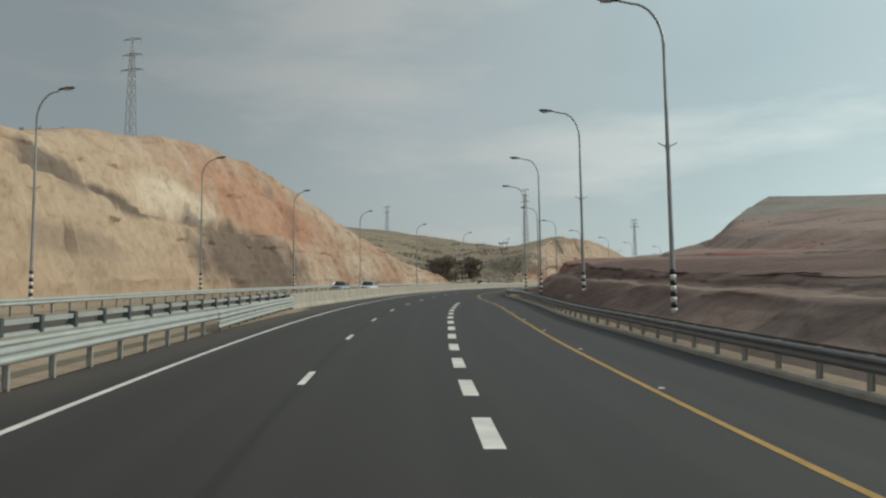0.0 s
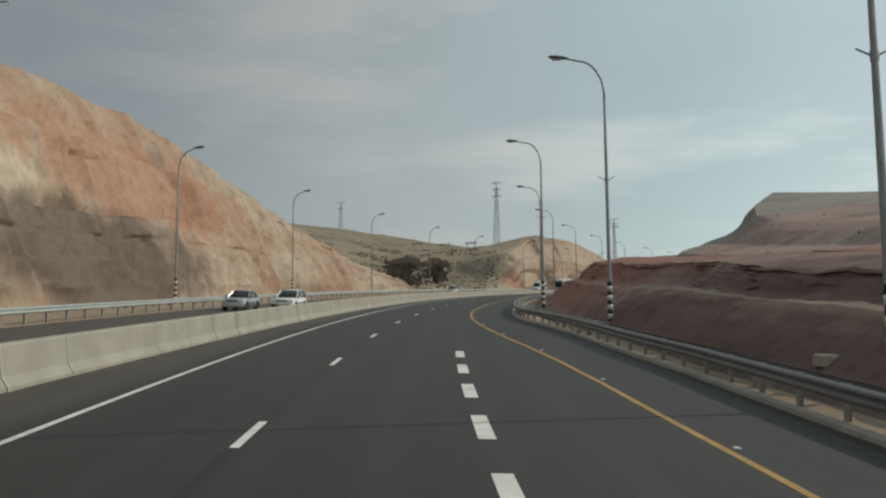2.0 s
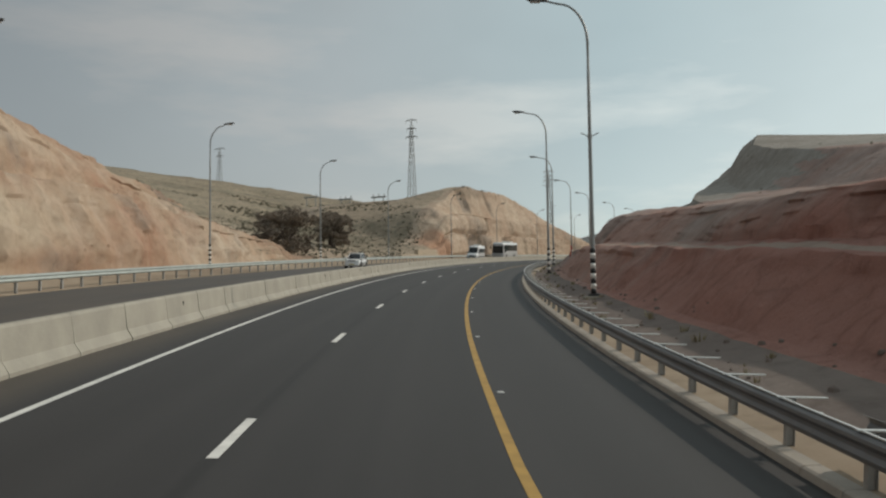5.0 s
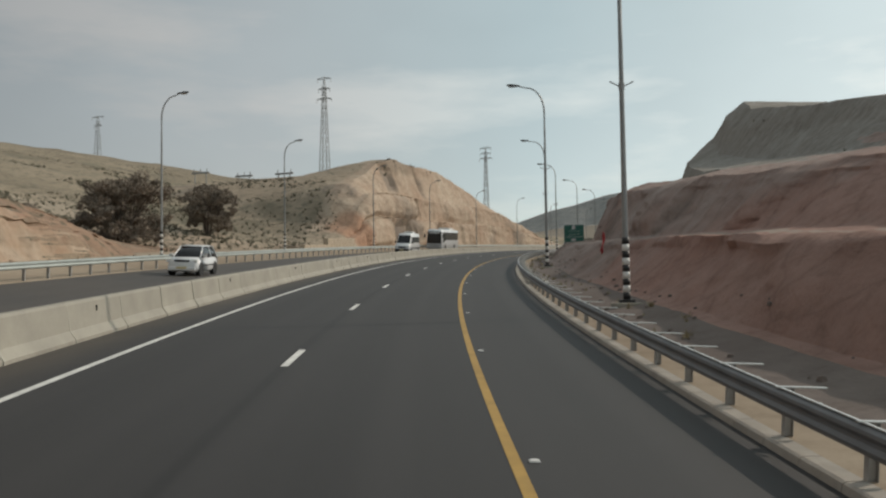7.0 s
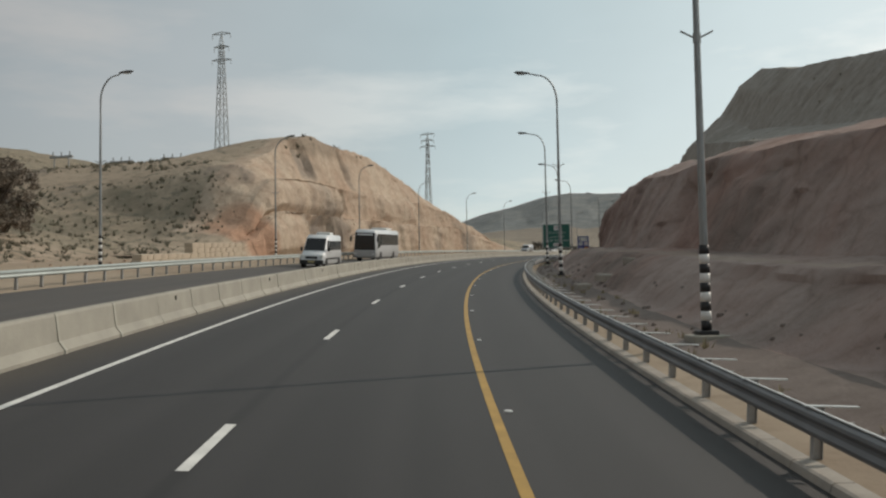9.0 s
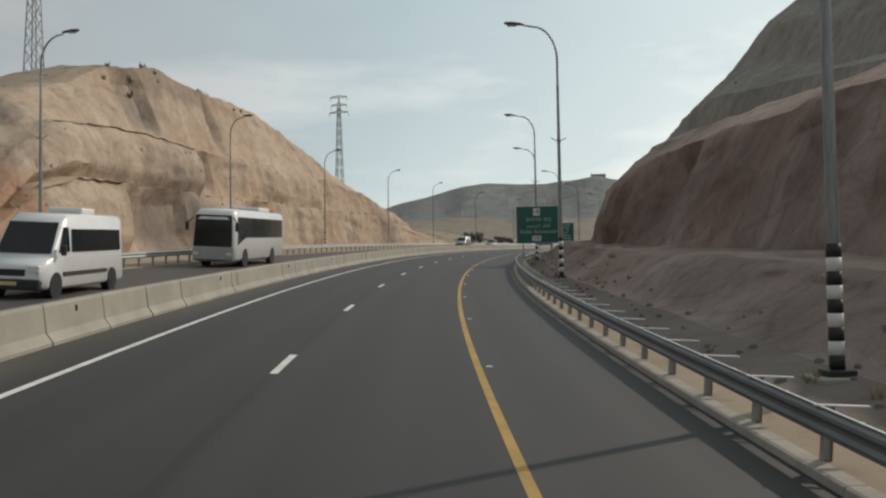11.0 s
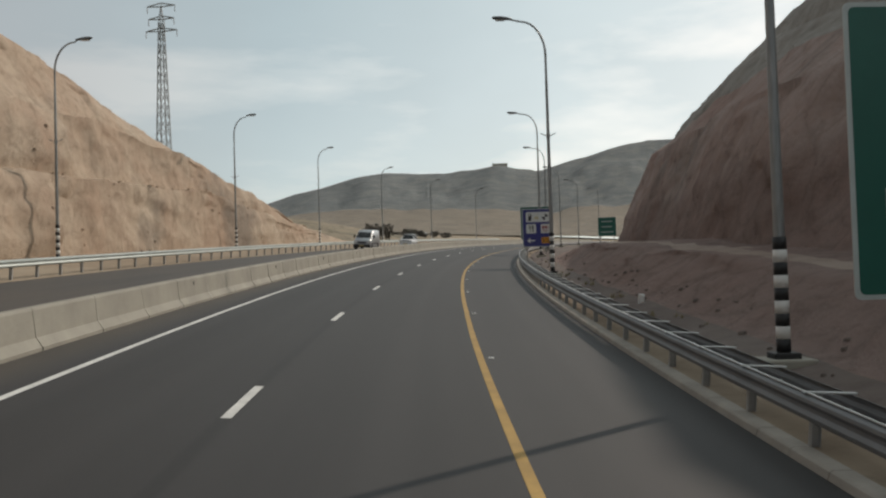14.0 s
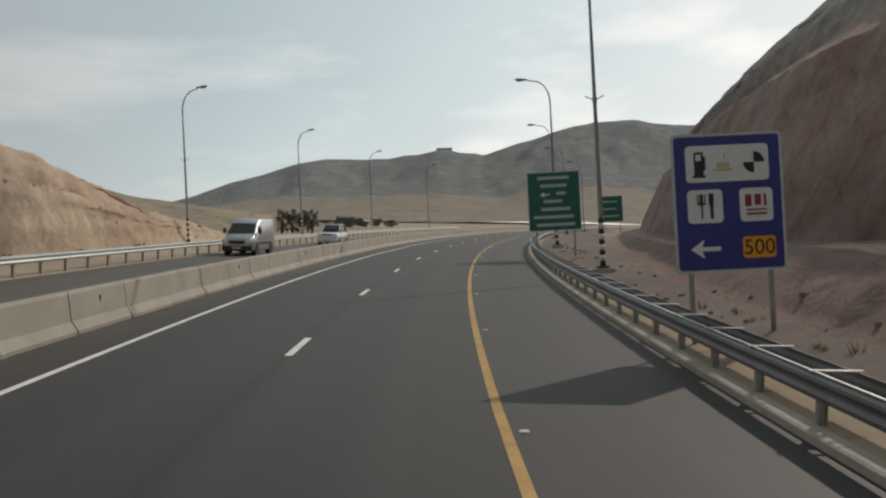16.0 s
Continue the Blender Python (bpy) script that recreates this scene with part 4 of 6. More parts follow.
for name, s0, s1, off in (("front", -50, 14.9, lambda s: float(table(s, [-50, -4, 15], [-5.1, -4.8, -4.72]))), ("end", 14.5, 36.0, lambda s: float(table(s, [14, 36], [-4.66, -5.78])))):
    rail = empty("median_guard_rail")
    tagged(rail, "pale new steel median rail with two stacked beams" if name == "end" else "pale new steel median rail on slim posts", "guard rail", "median rails")
    w_beam(s0, s1, off, 0.46, 1, M["steel_new"], rail, "beam")
    if name == "end":
        w_beam(s0, s1, off, 0.13, 1, M["steel_new"], rail, "lower_beam")
    for j in range(int((s1 - s0) / 2)):
        s = s0 + 1 + 2 * j
        on("post", post_mesh, rail, lying(s, off(s) - 0.08, 0.0))
rail = empty("median_guard_rail")
tagged(rail, "pale steel double rail with dark block-outs facing oncoming traffic", "guard rail", "median rails")
back_off = lambda s: float(table(s, [-50, 0, 17, 36], [-7.2, -6.9, -6.5, -6.1]))
w_beam(-50, 36, back_off, 0.38, 1, M["steel_new"], rail, "beam")
extrusion("top_beam", -50, 36, 2.0, lambda s: [(back_off(s) + a, z) for a, z in ((-0.05, 0.86), (0.06, 0.86), (0.06, 0.98), (-0.05, 0.98))], M["steel_new"], rail, smooth=False)
for j in range(43):
    s = -49 + 2 * j
    on("post", post_mesh, rail, lying(s, back_off(s) - 0.12, 0.08))
    part("block_out", box(bmesh.new(), -0.09, 0.11, -0.09, 0.09, 0.62, 1.04, 0.01), M["steel_dark"], rail).matrix_basis = lying(s, back_off(s), 0.0)
median = strip("median_strip", -80, 37, 2.0, lambda s: [(-7.6, 0.03), (-6.5, 0.06), (-4.85, 0.02)], M["sand"])
tagged(median, "dusty gravel strip between the median rails", "verge", kind="structure")
rail = empty("side_guard_rail")
tagged(rail, "short steel guard rail with a bright top edge on the bank", "guard rail")
w_beam(-40, 18.5, lambda s: float(table(s, [-40, 0, 18], [13.6, 13.2, 12.7])), 0.62, -1, M["steel"], rail, "beam")
for j in range(28):
    on("post", post_mesh, rail, lying(-38 + 2 * j, 13.4 - 0.02 * j, 0.2))

# ---- street lamps ----
def street_lamp(m, label, reach):
    lamp = empty("street_lamp", m)
    tagged(lamp, label, "street lamp", "street lamps")
    pts, rad = [], []
    for k in range(9):
        z = 10.9 * k / 8
        pts.append((0, 0, z))
        rad.append(0.105 - 0.045 * k / 8)
    for k in range(1, 9):
        a = math.pi / 2 * k / 8
        pts.append((-1.2 * (1 - math.cos(a)), 0, 10.9 + 1.7 * math.sin(a)))
        rad.append(0.06 - 0.016 * k / 8)
    pts.append((-reach + 0.75, 0, 12.72))
    rad.append(0.04)
    part("pole", tube(bmesh.new(), pts, rad, 12), M["pole"], lamp, smooth=True)
    bm = box(bmesh.new(), -0.22, 0.22, -0.22, 0.22, -0.08, 0.05, 0.02)
    part("base_plate", bm, M["black"], lamp)
    part("footing", box(bmesh.new(), -0.42, 0.42, -0.42, 0.42, -0.75, -0.05, 0.03), M["concrete"], lamp, "rough concrete footing")
    for k in range(9):
        z = 0.06 + 0.215 * k
        bm = tube(bmesh.new(), [(0, 0, z), (0, 0, z + 0.215)], [0.118 - 0.0005 * k] * 2, 14)
        part("painted_band", bm, M["black"] if k % 2 == 0 else M["white"], lamp, "black painted band" if k % 2 == 0 else "white painted band", True)
    bm = tube(bmesh.new(), [(-0.38, 0, 6.95), (-0.08, 0, 6.8), (0.08, 0, 6.8), (0.38, 0, 6.95)], 0.022, 6)
    tube(bm, [(0, 0, 6.68), (0, 0, 6.9)], 0.095, 10)
    part("flag_bracket", bm, M["pole"], lamp)
    bm = bmesh.new()
    stations = [(-2.05, 0.05, 12.7, 12.79), (-2.25, 0.1, 12.69, 12.84), (-2.6, 0.15, 12.7, 12.9), (-2.9, 0.13, 12.74, 12.9), (-3.02, 0.06, 12.8, 12.87)]
    rings = []
    for x, w, za, zb_ in stations:
        x = x + 2.9 - reach
        rings.append([bm.verts.new((x, w * math.cos(t), (za + zb_) / 2 + (zb_ - za) / 2 * math.sin(t))) for t in [2 * math.pi * i / 12 for i in range(12)]])
    for u, w in zip(rings, rings[1:]):
        for i in range(12):
            bm.faces.new((u[i], u[(i + 1) % 12], w[(i + 1) % 12], w[i]))
    bm.faces.new(rings[0])
    bm.faces.new(rings[-1])
    head = part("lamp_head", bm, M["lamp"], lamp, smooth=True)
    part("lens", box(bmesh.new(), 0.05 - reach, 0.5 - reach, -0.1, 0.1, 12.67, 12.72, 0.02), M["lens"], head)
    return lamp


lamp_0 = street_lamp(stand(17.5, 12.07, 0.5), "tall grey street lamp with striped foot behind the rail", 2.5)
for s, o in ((41.6, 12.1), (65.5, 10.6), (91.2, 8.95), (124.2, 8.8), (156.4, 8.62), (191.4, 8.75), (227.0, 8.85), (257.9, 8.5), (291.9, 8.55), (321.6, 7.92), (357.2, 8.75), (389.8, 8.9), (423, 8.9), (456, 8.8), (489, 8.8)):
    copy_thing(lamp_0, stand(s, o, 0.52, random.uniform(-3, 3)))
lamp_1 = street_lamp(stand(34.5, -20.7, 0.1, 180), "tall grey street lamp with striped foot below the rock", 2.1)
for s, o in ((63.7, -20.6), (94.4, -20.7), (128, -21.2), (163, -21.2), (195.7, -20.8), (228, -21.1), (262, -19.9), (295.5, -20.2), (327.5, -20.1), (360.4, -20.3), (392.5, -21.3), (427, -22.1), (460, -22.5), (494, -22.5)):
    copy_thing(lamp_1, stand(s, o, 0.1, 180 + random.uniform(-4, 4)))


# ---- road signs ----
def text_mesh(body, size, material, parent, x, z, y=-0.012, align="CENTER", name="lettering"):
    cu = bpy.data.curves.new("lettering", "FONT")
    cu.body, cu.size, cu.align_x, cu.align_y, cu.extrude = body, size, align, "CENTER", 0.002
    tmp = new("tmp", cu)
    me = bpy.data.meshes.new_from_object(tmp.evaluated_get(bpy.context.evaluated_depsgraph_get()))
    bpy.data.objects.remove(tmp)
    bpy.data.curves.remove(cu)
    me.materials.clear()
    me.materials.append(material)
    ob = new(name, me)
    ob.parent = parent
    ob.matrix_basis = pose(x, y, z, 90, 0, 0)
    return ob


def plate(parent, name, x0, x1, z0, z1, material, y=-0.006, thick=0.004, corner=0.06):
    bm = bmesh.new()
    vs = []
    for cx, cz, a0 in ((x1 - corner, z1 - corner, 0), (x0 + corner, z1 - corner, 90), (x0 + corner, z0 + corner, 180), (x1 - corner, z0 + corner, 270)):
        for k in range(5):
            a = radians(a0 + 22.5 * k)
            vs.append((cx + corner * math.cos(a), cz + corner * math.sin(a)))
    f = bm.faces.new([bm.verts.new((x, y - thick, z)) for x, z in vs])
    r = bmesh.ops.extrude_face_region(bm, geom=[f])
    bmesh.ops.translate(bm, verts=[v for v in r["geom"] if isinstance(v, bmesh.types.BMVert)], vec=(0, thick, 0))
    return part(name, bm, material, parent)


def sign_board(name, m, w, z0, z1, face, edge, label, posts):
    sg = empty(name, m)
    tagged(sg, label, "road sign", "road signs")
    plate(sg, "rim", -w / 2, w / 2, z0, z1, edge, -0.002, 0.02, 0.07)
    board = plate(sg, "board", -w / 2 + 0.05, w / 2 - 0.05, z0 + 0.05, z1 - 0.05, face, -0.023, 0.004, 0.06)
    for x in posts:
        part("post", tube(bmesh.new(), [(x, 0.07, -0.6), (x, 0.07, z1 - 0.2)], 0.05, 10), M["steel_post"], sg, smooth=True)
    part("cross_bar", box(bmesh.new(), -w / 2 + 0.2, w / 2 - 0.2, 0.0, 0.03, z0 + 0.5, z0 + 0.58), M["steel_post"], sg)
    part("cross_bar", box(bmesh.new(), -w / 2 + 0.2, w / 2 - 0.2, 0.0, 0.03, z1 - 0.6, z1 - 0.52), M["steel_post"], sg)
    return sg, board


# green place sign
sg, bd = sign_board("direction_sign", stand(285.8, 8.6, 0, 2), 3.42, 1.98, 5.0, M["sign_green"], M["sign_edge"], "green direction sign with white place names on two posts", (-1.15, 1.15))
Y = -0.034
pl = plate(sg, "junction_panel", -0.32, 0.22, 4.22, 4.83, M["sign_white"], -0.028, 0.003, 0.07)
part("junction_symbol", box(box(bmesh.new(), 0.03, 0.1, Y - 0.004, Y, 4.32, 4.75), -0.2, 0.05, Y - 0.004, Y, 4.49, 4.56), M["sign_red"], sg)
text_mesh("םימורא רפכ", 0.42, M["sign_text"], sg, 0.1, 3.9, Y)
part("letter_heel", box(bmesh.new(), -0.03, 0.055, Y - 0.002, Y + 0.002, 3.99, 4.027), M["sign_text"], sg)
text_mesh("\uFEE2\uFEF4\uFEE3\uFEED\uFEA9\uFE8D \uFEAD\uFE8E\uFED4\uFEDB", 0.42, M["sign_text"], sg, 0.1, 3.42, Y)
text_mesh("Kefar Adummim", 0.445, M["sign_text"], sg, 0.1, 2.93, Y)
plate(sg, "number_panel", -0.42, 0.3, 2.18, 2.6, M["sign_white"], -0.028, 0.003, 0.06)
text_mesh("500", 0.36, M["sign_red"], sg, -0.06, 2.39, Y)

# blue services sign
sg, bd = sign_board("services_sign", stand(337.4, 8.12, 0, 2), 2.08, 1.5, 4.08, M["sign_blue"], M["sign_edge"], "blue services sign with white symbol panels on two posts", (-0.75, 0.75))
plate(sg, "symbol_panel", -0.78, 0.78, 3.18, 3.86, M["sign_white"], -0.028, 0.003, 0.08)
plate(sg, "symbol_panel", -0.78, -0.12, 2.42, 3.04, M["sign_white"], -0.028, 0.003, 0.08)
plate(sg, "symbol_panel", 0.2, 0.82, 2.42, 3.04, M["sign_white"], -0.028, 0.003, 0.08)
plate(sg, "number_panel", 0.22, 0.84, 1.74, 2.14, M["sign_orange"], -0.028, 0.003, 0.06)
text_mesh("500", 0.4, M["black"], sg, 0.53, 1.93, Y)
bm = box(bmesh.new(), -0.62, -0.45, Y - 0.004, Y, 3.3, 3.74)
box(bm, -0.66, -0.41, Y - 0.004, Y, 3.27, 3.31)
box(bm, -0.45, -0.41, Y - 0.004, Y, 3.4, 3.66)
part("fuel_pump_symbol", bm, M["black"], sg)
part("pump_window", box(bmesh.new(), -0.59, -0.49, Y - 0.007, Y, 3.58, 3.7), M["sign_white"], sg)
bm = box(bmesh.new(), -0.26, 0.1, Y - 0.004, Y, 3.38, 3.42)
box(bm, -0.2, 0.04, Y - 0.004, Y, 3.44, 3.54)
box(bm, -0.06, -0.03, Y - 0.004, Y, 3.58, 3.7)
part("cup_symbol", bm, M["sign_yellow"], sg)
bm = bmesh.new()
for q in range(4):
    a0 = math.pi / 2 * q
    cx, cz = 0.5, 3.52
    vs = [bm.verts.new((cx, Y, cz))] + [bm.verts.new((cx + 0.2 * math.cos(a0 + math.pi / 2 * i / 6), Y, cz + 0.2 * math.sin(a0 + math.pi / 2 * i / 6))) for i in range(7)] if q % 2 == 0 else None
    if vs:
        bm.faces.new(vs)
r = bmesh.ops.extrude_face_region(bm, geom=bm.faces[:])
bmesh.ops.translate(bm, verts=[v for v in r["geom"] if isinstance(v, bmesh.types.BMVert)], vec=(0, -0.004, 0))
part("clock_symbol", bm, M["black"], sg)
bm = box(bmesh.new(), -0.53, -0.5, Y - 0.004, Y, 2.5, 2.96)
for dx in (-0.06, -0.015, 0.03, 0.075):
    box(bm, -0.535 + dx - 0.005, -0.52 + dx, Y - 0.004, Y, 2.8, 2.96)
box(bm, -0.595, -0.44, Y - 0.004, Y, 2.76, 2.8)
box(bm, -0.36, -0.3, Y - 0.004, Y, 2.5, 2.74)
box(bm, -0.38, -0.29, Y - 0.004, Y, 2.74, 2.97)
part("fork_and_knife_symbol", bm, M["black"], sg)
bm = box(bmesh.new(), 0.3, 0.42, Y - 0.004, Y, 2.7, 2.92)
box(bm, 0.48, 0.6, Y - 0.004, Y, 2.72, 2.92)
box(bm, 0.65, 0.7, Y - 0.004, Y, 2.7, 2.92)
box(bm, 0.32, 0.7, Y - 0.004, Y, 2.54, 2.58)
box(bm, 0.32, 0.7, Y - 0.004, Y, 2.62, 2.65)
part("red_symbol", bm, M["sign_red"], sg)
bm = box(bmesh.new(), -0.55, -0.2, Y - 0.004, Y, 1.9, 1.98)
vs = [bm.verts.new(p) for p in ((-0.76, Y - 0.004, 1.94), (-0.5, Y - 0.004, 2.12), (-0.56, Y - 0.004, 1.94), (-0.5, Y - 0.004, 1.76))]
bm.faces.new(vs)
part("arrow", bm, M["sign_white"], sg)


def far_sign(s, o, w, z0, z1, rows, label):
    sg, bd = sign_board("direction_sign", stand(s, o, 0, 1), w, z0, z1, M["sign_green"], M["sign_edge"], label, (-w * 0.36, w * 0.36))
    n = len(rows)
    for k, (a, b) in enumerate(rows):
        z = z1 - (k + 0.8) * (z1 - z0) / (n + 0.6)
        part("text_bar", box(bmesh.new(), a * w / 2, b * w / 2, Y - 0.004, Y, z - 0.09, z + 0.09), M["sign_text"], sg)
    return sg


sg = far_sign(373.9, 8.15, 3.1, 1.75, 5.25, [(-0.6, 0.6), (-0.5, 0.5), (9, 9.01), (-0.4, 0.3), (-0.5, 0.6), (-0.8, 0.7), (-0.7, 0.75)][:2] + [(0.1, 0.45), (-0.4, 0.3), (-0.5, 0.6), (-0.8, 0.7), (-0.7, 0.75)], "green direction sign with an arrow and rows of names")
bm = box(bmesh.new(), -0.55, -0.25, Y - 0.004, Y, 3.86, 3.94)
bm.faces.new([bm.verts.new(p) for p in ((-0.85, Y - 0.004, 3.9), (-0.55, Y - 0.004, 4.06), (-0.55, Y - 0.004, 3.74))])
part("arrow", bm, M["sign_white"], sg)
far_sign(441, 15.5, 3.2, 2.2, 5.6, [(-0.6, 0.6), (-0.6, 0.5), (-0.7, 0.7)], "distant green direction sign beside the exit")
far_sign(447, 24, 4.2, 2.2, 5.0, [(-0.6, 0.6), (-0.6, 0.5), (-0.7, 0.7)], "distant wide green direction sign beside the exit")


# ---- lattice power pylons ----
def pylon(s, o, z0, top, half, arms, label):
    py = empty("power_pylon", stand(s, o, z0))
    tagged(py, label, "pylon", "power pylons")
    h = top - z0
    wid = lambda z: half * (1 - 0.72 * min(1, z / (h * 0.92)))
    for sx in (-1, 1):
        for sy in (-1, 1):
            part("leg", tube(bmesh.new(), [(sx * wid(0), sy * wid(0), -1), (sx * wid(h * 0.92), sy * wid(h * 0.92), h * 0.92), (0, 0, h)], [0.09, 0.06, 0.03], 5), M["pylon"], py)
    bm = bmesh.new()
    n = 13
    zs = [h * 0.92 * (1 - (1 - k / n) ** 1.25) for k in range(n + 1)]
    for a, b in zip(zs, zs[1:]):
        for i in range(4):
            c = [(1, 1), (1, -1), (-1, -1), (-1, 1)]
            p, q = c[i], c[(i + 1) % 4]
            tube(bm, [(p[0] * wid(a), p[1] * wid(a), a), (q[0] * wid(b), q[1] * wid(b), b)], 0.035, 4, False)
            tube(bm, [(q[0] * wid(a), q[1] * wid(a), a), (p[0] * wid(b), p[1] * wid(b), b)], 0.035, 4, False)
    part("bracing", bm, M["pylon"], py)
    for z, w in arms:
        bm = bmesh.new()
        for sx in (-1, 1):
            tube(bm, [(0, 0, h - z + 0.35), (sx * w, 0, h - z)], 0.075, 4)
            tube(bm, [(0, 0, h - z - 0.1), (sx * w, 0, h - z)], 0.075, 4)
            tube(bm, [(sx * w, 0, h - z), (sx * w, 0, h - z - 0.8)], 0.05, 5)
        part("cross_arm", bm, M["pylon"], py)
    return py


pylon(138.3, -71, 12, 47.9, 1.25, [(0.3, 1.9), (3.4, 2.1), (6.4, 2.4)], "grey lattice pylon with three cross arms above the cutting")
pylon(307.5, -48.2, 11, 35.8, 1.05, [(0.2, 1.6), (2.4, 1.3), (4.6, 1.7)], "grey lattice pylon with three cross arms above the cutting")
pylon(378.5, -36.0, 1, 28.6, 0.9, [(0.2, 1.75), (1.75, 1.6), (3.2, 1.95)], "grey lattice pylon with three cross arms above the cutting")
pylon(355, -157, 18, 37.2, 1.1, [(0.5, 2.4), (3.2, 1.6)], "slim grey lattice pylon on the far hillside")
for s, o, z in ((312, -82, 10.5), (320, -76, 10.5), (318, -64, 11)):
    g = empty("switchyard_portal", stand(s, o, z))
    tagged(g, "small steel switchyard portal on the hilltop", "portal frame", "switchyard portals")
    for x in (-1.6, 1.6):
        part("leg", tube(bmesh.new(), [(x, 0, -1.5), (x * 0.9, 0, 4.6)], 0.12, 6), M["pylon"], g)
    part("beam", box(bmesh.new(), -2.3, 2.3, -0.2, 0.2, 4.6, 5.0), M["pylon"], g)
    for x in (-1.7, 0, 1.7):
        part("insulator", tube(bmesh.new(), [(x, 0, 5.0), (x, 0, 5.7)], 0.12, 6), M["pylon"], g)

# ---- vehicles on the oncoming carriageway ----
def section(bm, y, zb_, zt_, wb, wt, r=0.12):
    """One ring of a body shell across the car at y."""
    r = min(r, (zt_ - zb_) * 0.45)
    pts = [(-wb + r, zb_), (-wb, zb_ + r), (-(wb + wt) / 2 - 0.015, (zb_ + zt_) / 2), (-wt, zt_ - r), (-wt + r * 1.2, zt_), (wt - r * 1.2, zt_), (wt, zt_ - r), ((wb + wt) / 2 + 0.015, (zb_ + zt_) / 2), (wb, zb_ + r), (wb - r, zb_)]
    return [bm.verts.new((x, y, z)) for x, z in pts]


def shell(bm, rows, r=0.12):
    rings = [section(bm, *q, r) for q in rows]
    n = len(rings[0])
    for u, w in zip(rings, rings[1:]):
        for i in range(n):
            bm.faces.new((u[i], u[(i + 1) % n], w[(i + 1) % n], w[i]))
    bm.faces.new(rings[0])
    bm.faces.new(rings[-1])
    return bm


def quad_panel(bm, pts, thick=0.012):
    """A flat panel through four corners, with thickness."""
    p = [Vector(q) for q in pts]
    nrm = (p[1] - p[0]).cross(p[3] - p[0]).normalized() * thick
    a = [bm.verts.new(q) for q in p]
    b = [bm.verts.new(q + nrm) for q in p]
    bm.faces.new(a[::-1])
    bm.faces.new(b)
    for i in range(4):
        bm.faces.new((a[i], a[(i + 1) % 4], b[(i + 1) % 4], b[i]))
    return bm


def wheel(parent, x, y, rad, wide):
    bm = bmesh.new()
    prof = [(-wide / 2, rad * 0.62), (-wide / 2, rad * 0.93), (-wide * 0.38, rad), (wide * 0.38, rad), (wide / 2, rad * 0.93), (wide / 2, rad * 0.62)]
    rings = [[bm.verts.new((u, r * math.cos(a), r * math.sin(a))) for u, r in prof] for a in [2 * math.pi * k / 24 for k in range(24)]]
    for k in range(24):
        for i in range(5):
            bm.faces.new((rings[k][i], rings[k][i + 1], rings[(k + 1) % 24][i + 1], rings[(k + 1) % 24][i]))
    w = part("wheel", bm, M["tyre"], parent, smooth=True)
    w.location = (x, y, rad)
    bm = bmesh.new()
    tube(bm, [(-wide * 0.42, 0, 0), (wide * 0.42, 0, 0)], rad * 0.63, 20)
    tube(bm, [(-wide * 0.5, 0, 0), (wide * 0.5, 0, 0)], rad * 0.16, 10)
    part("rim", bm, M["rim"], w)


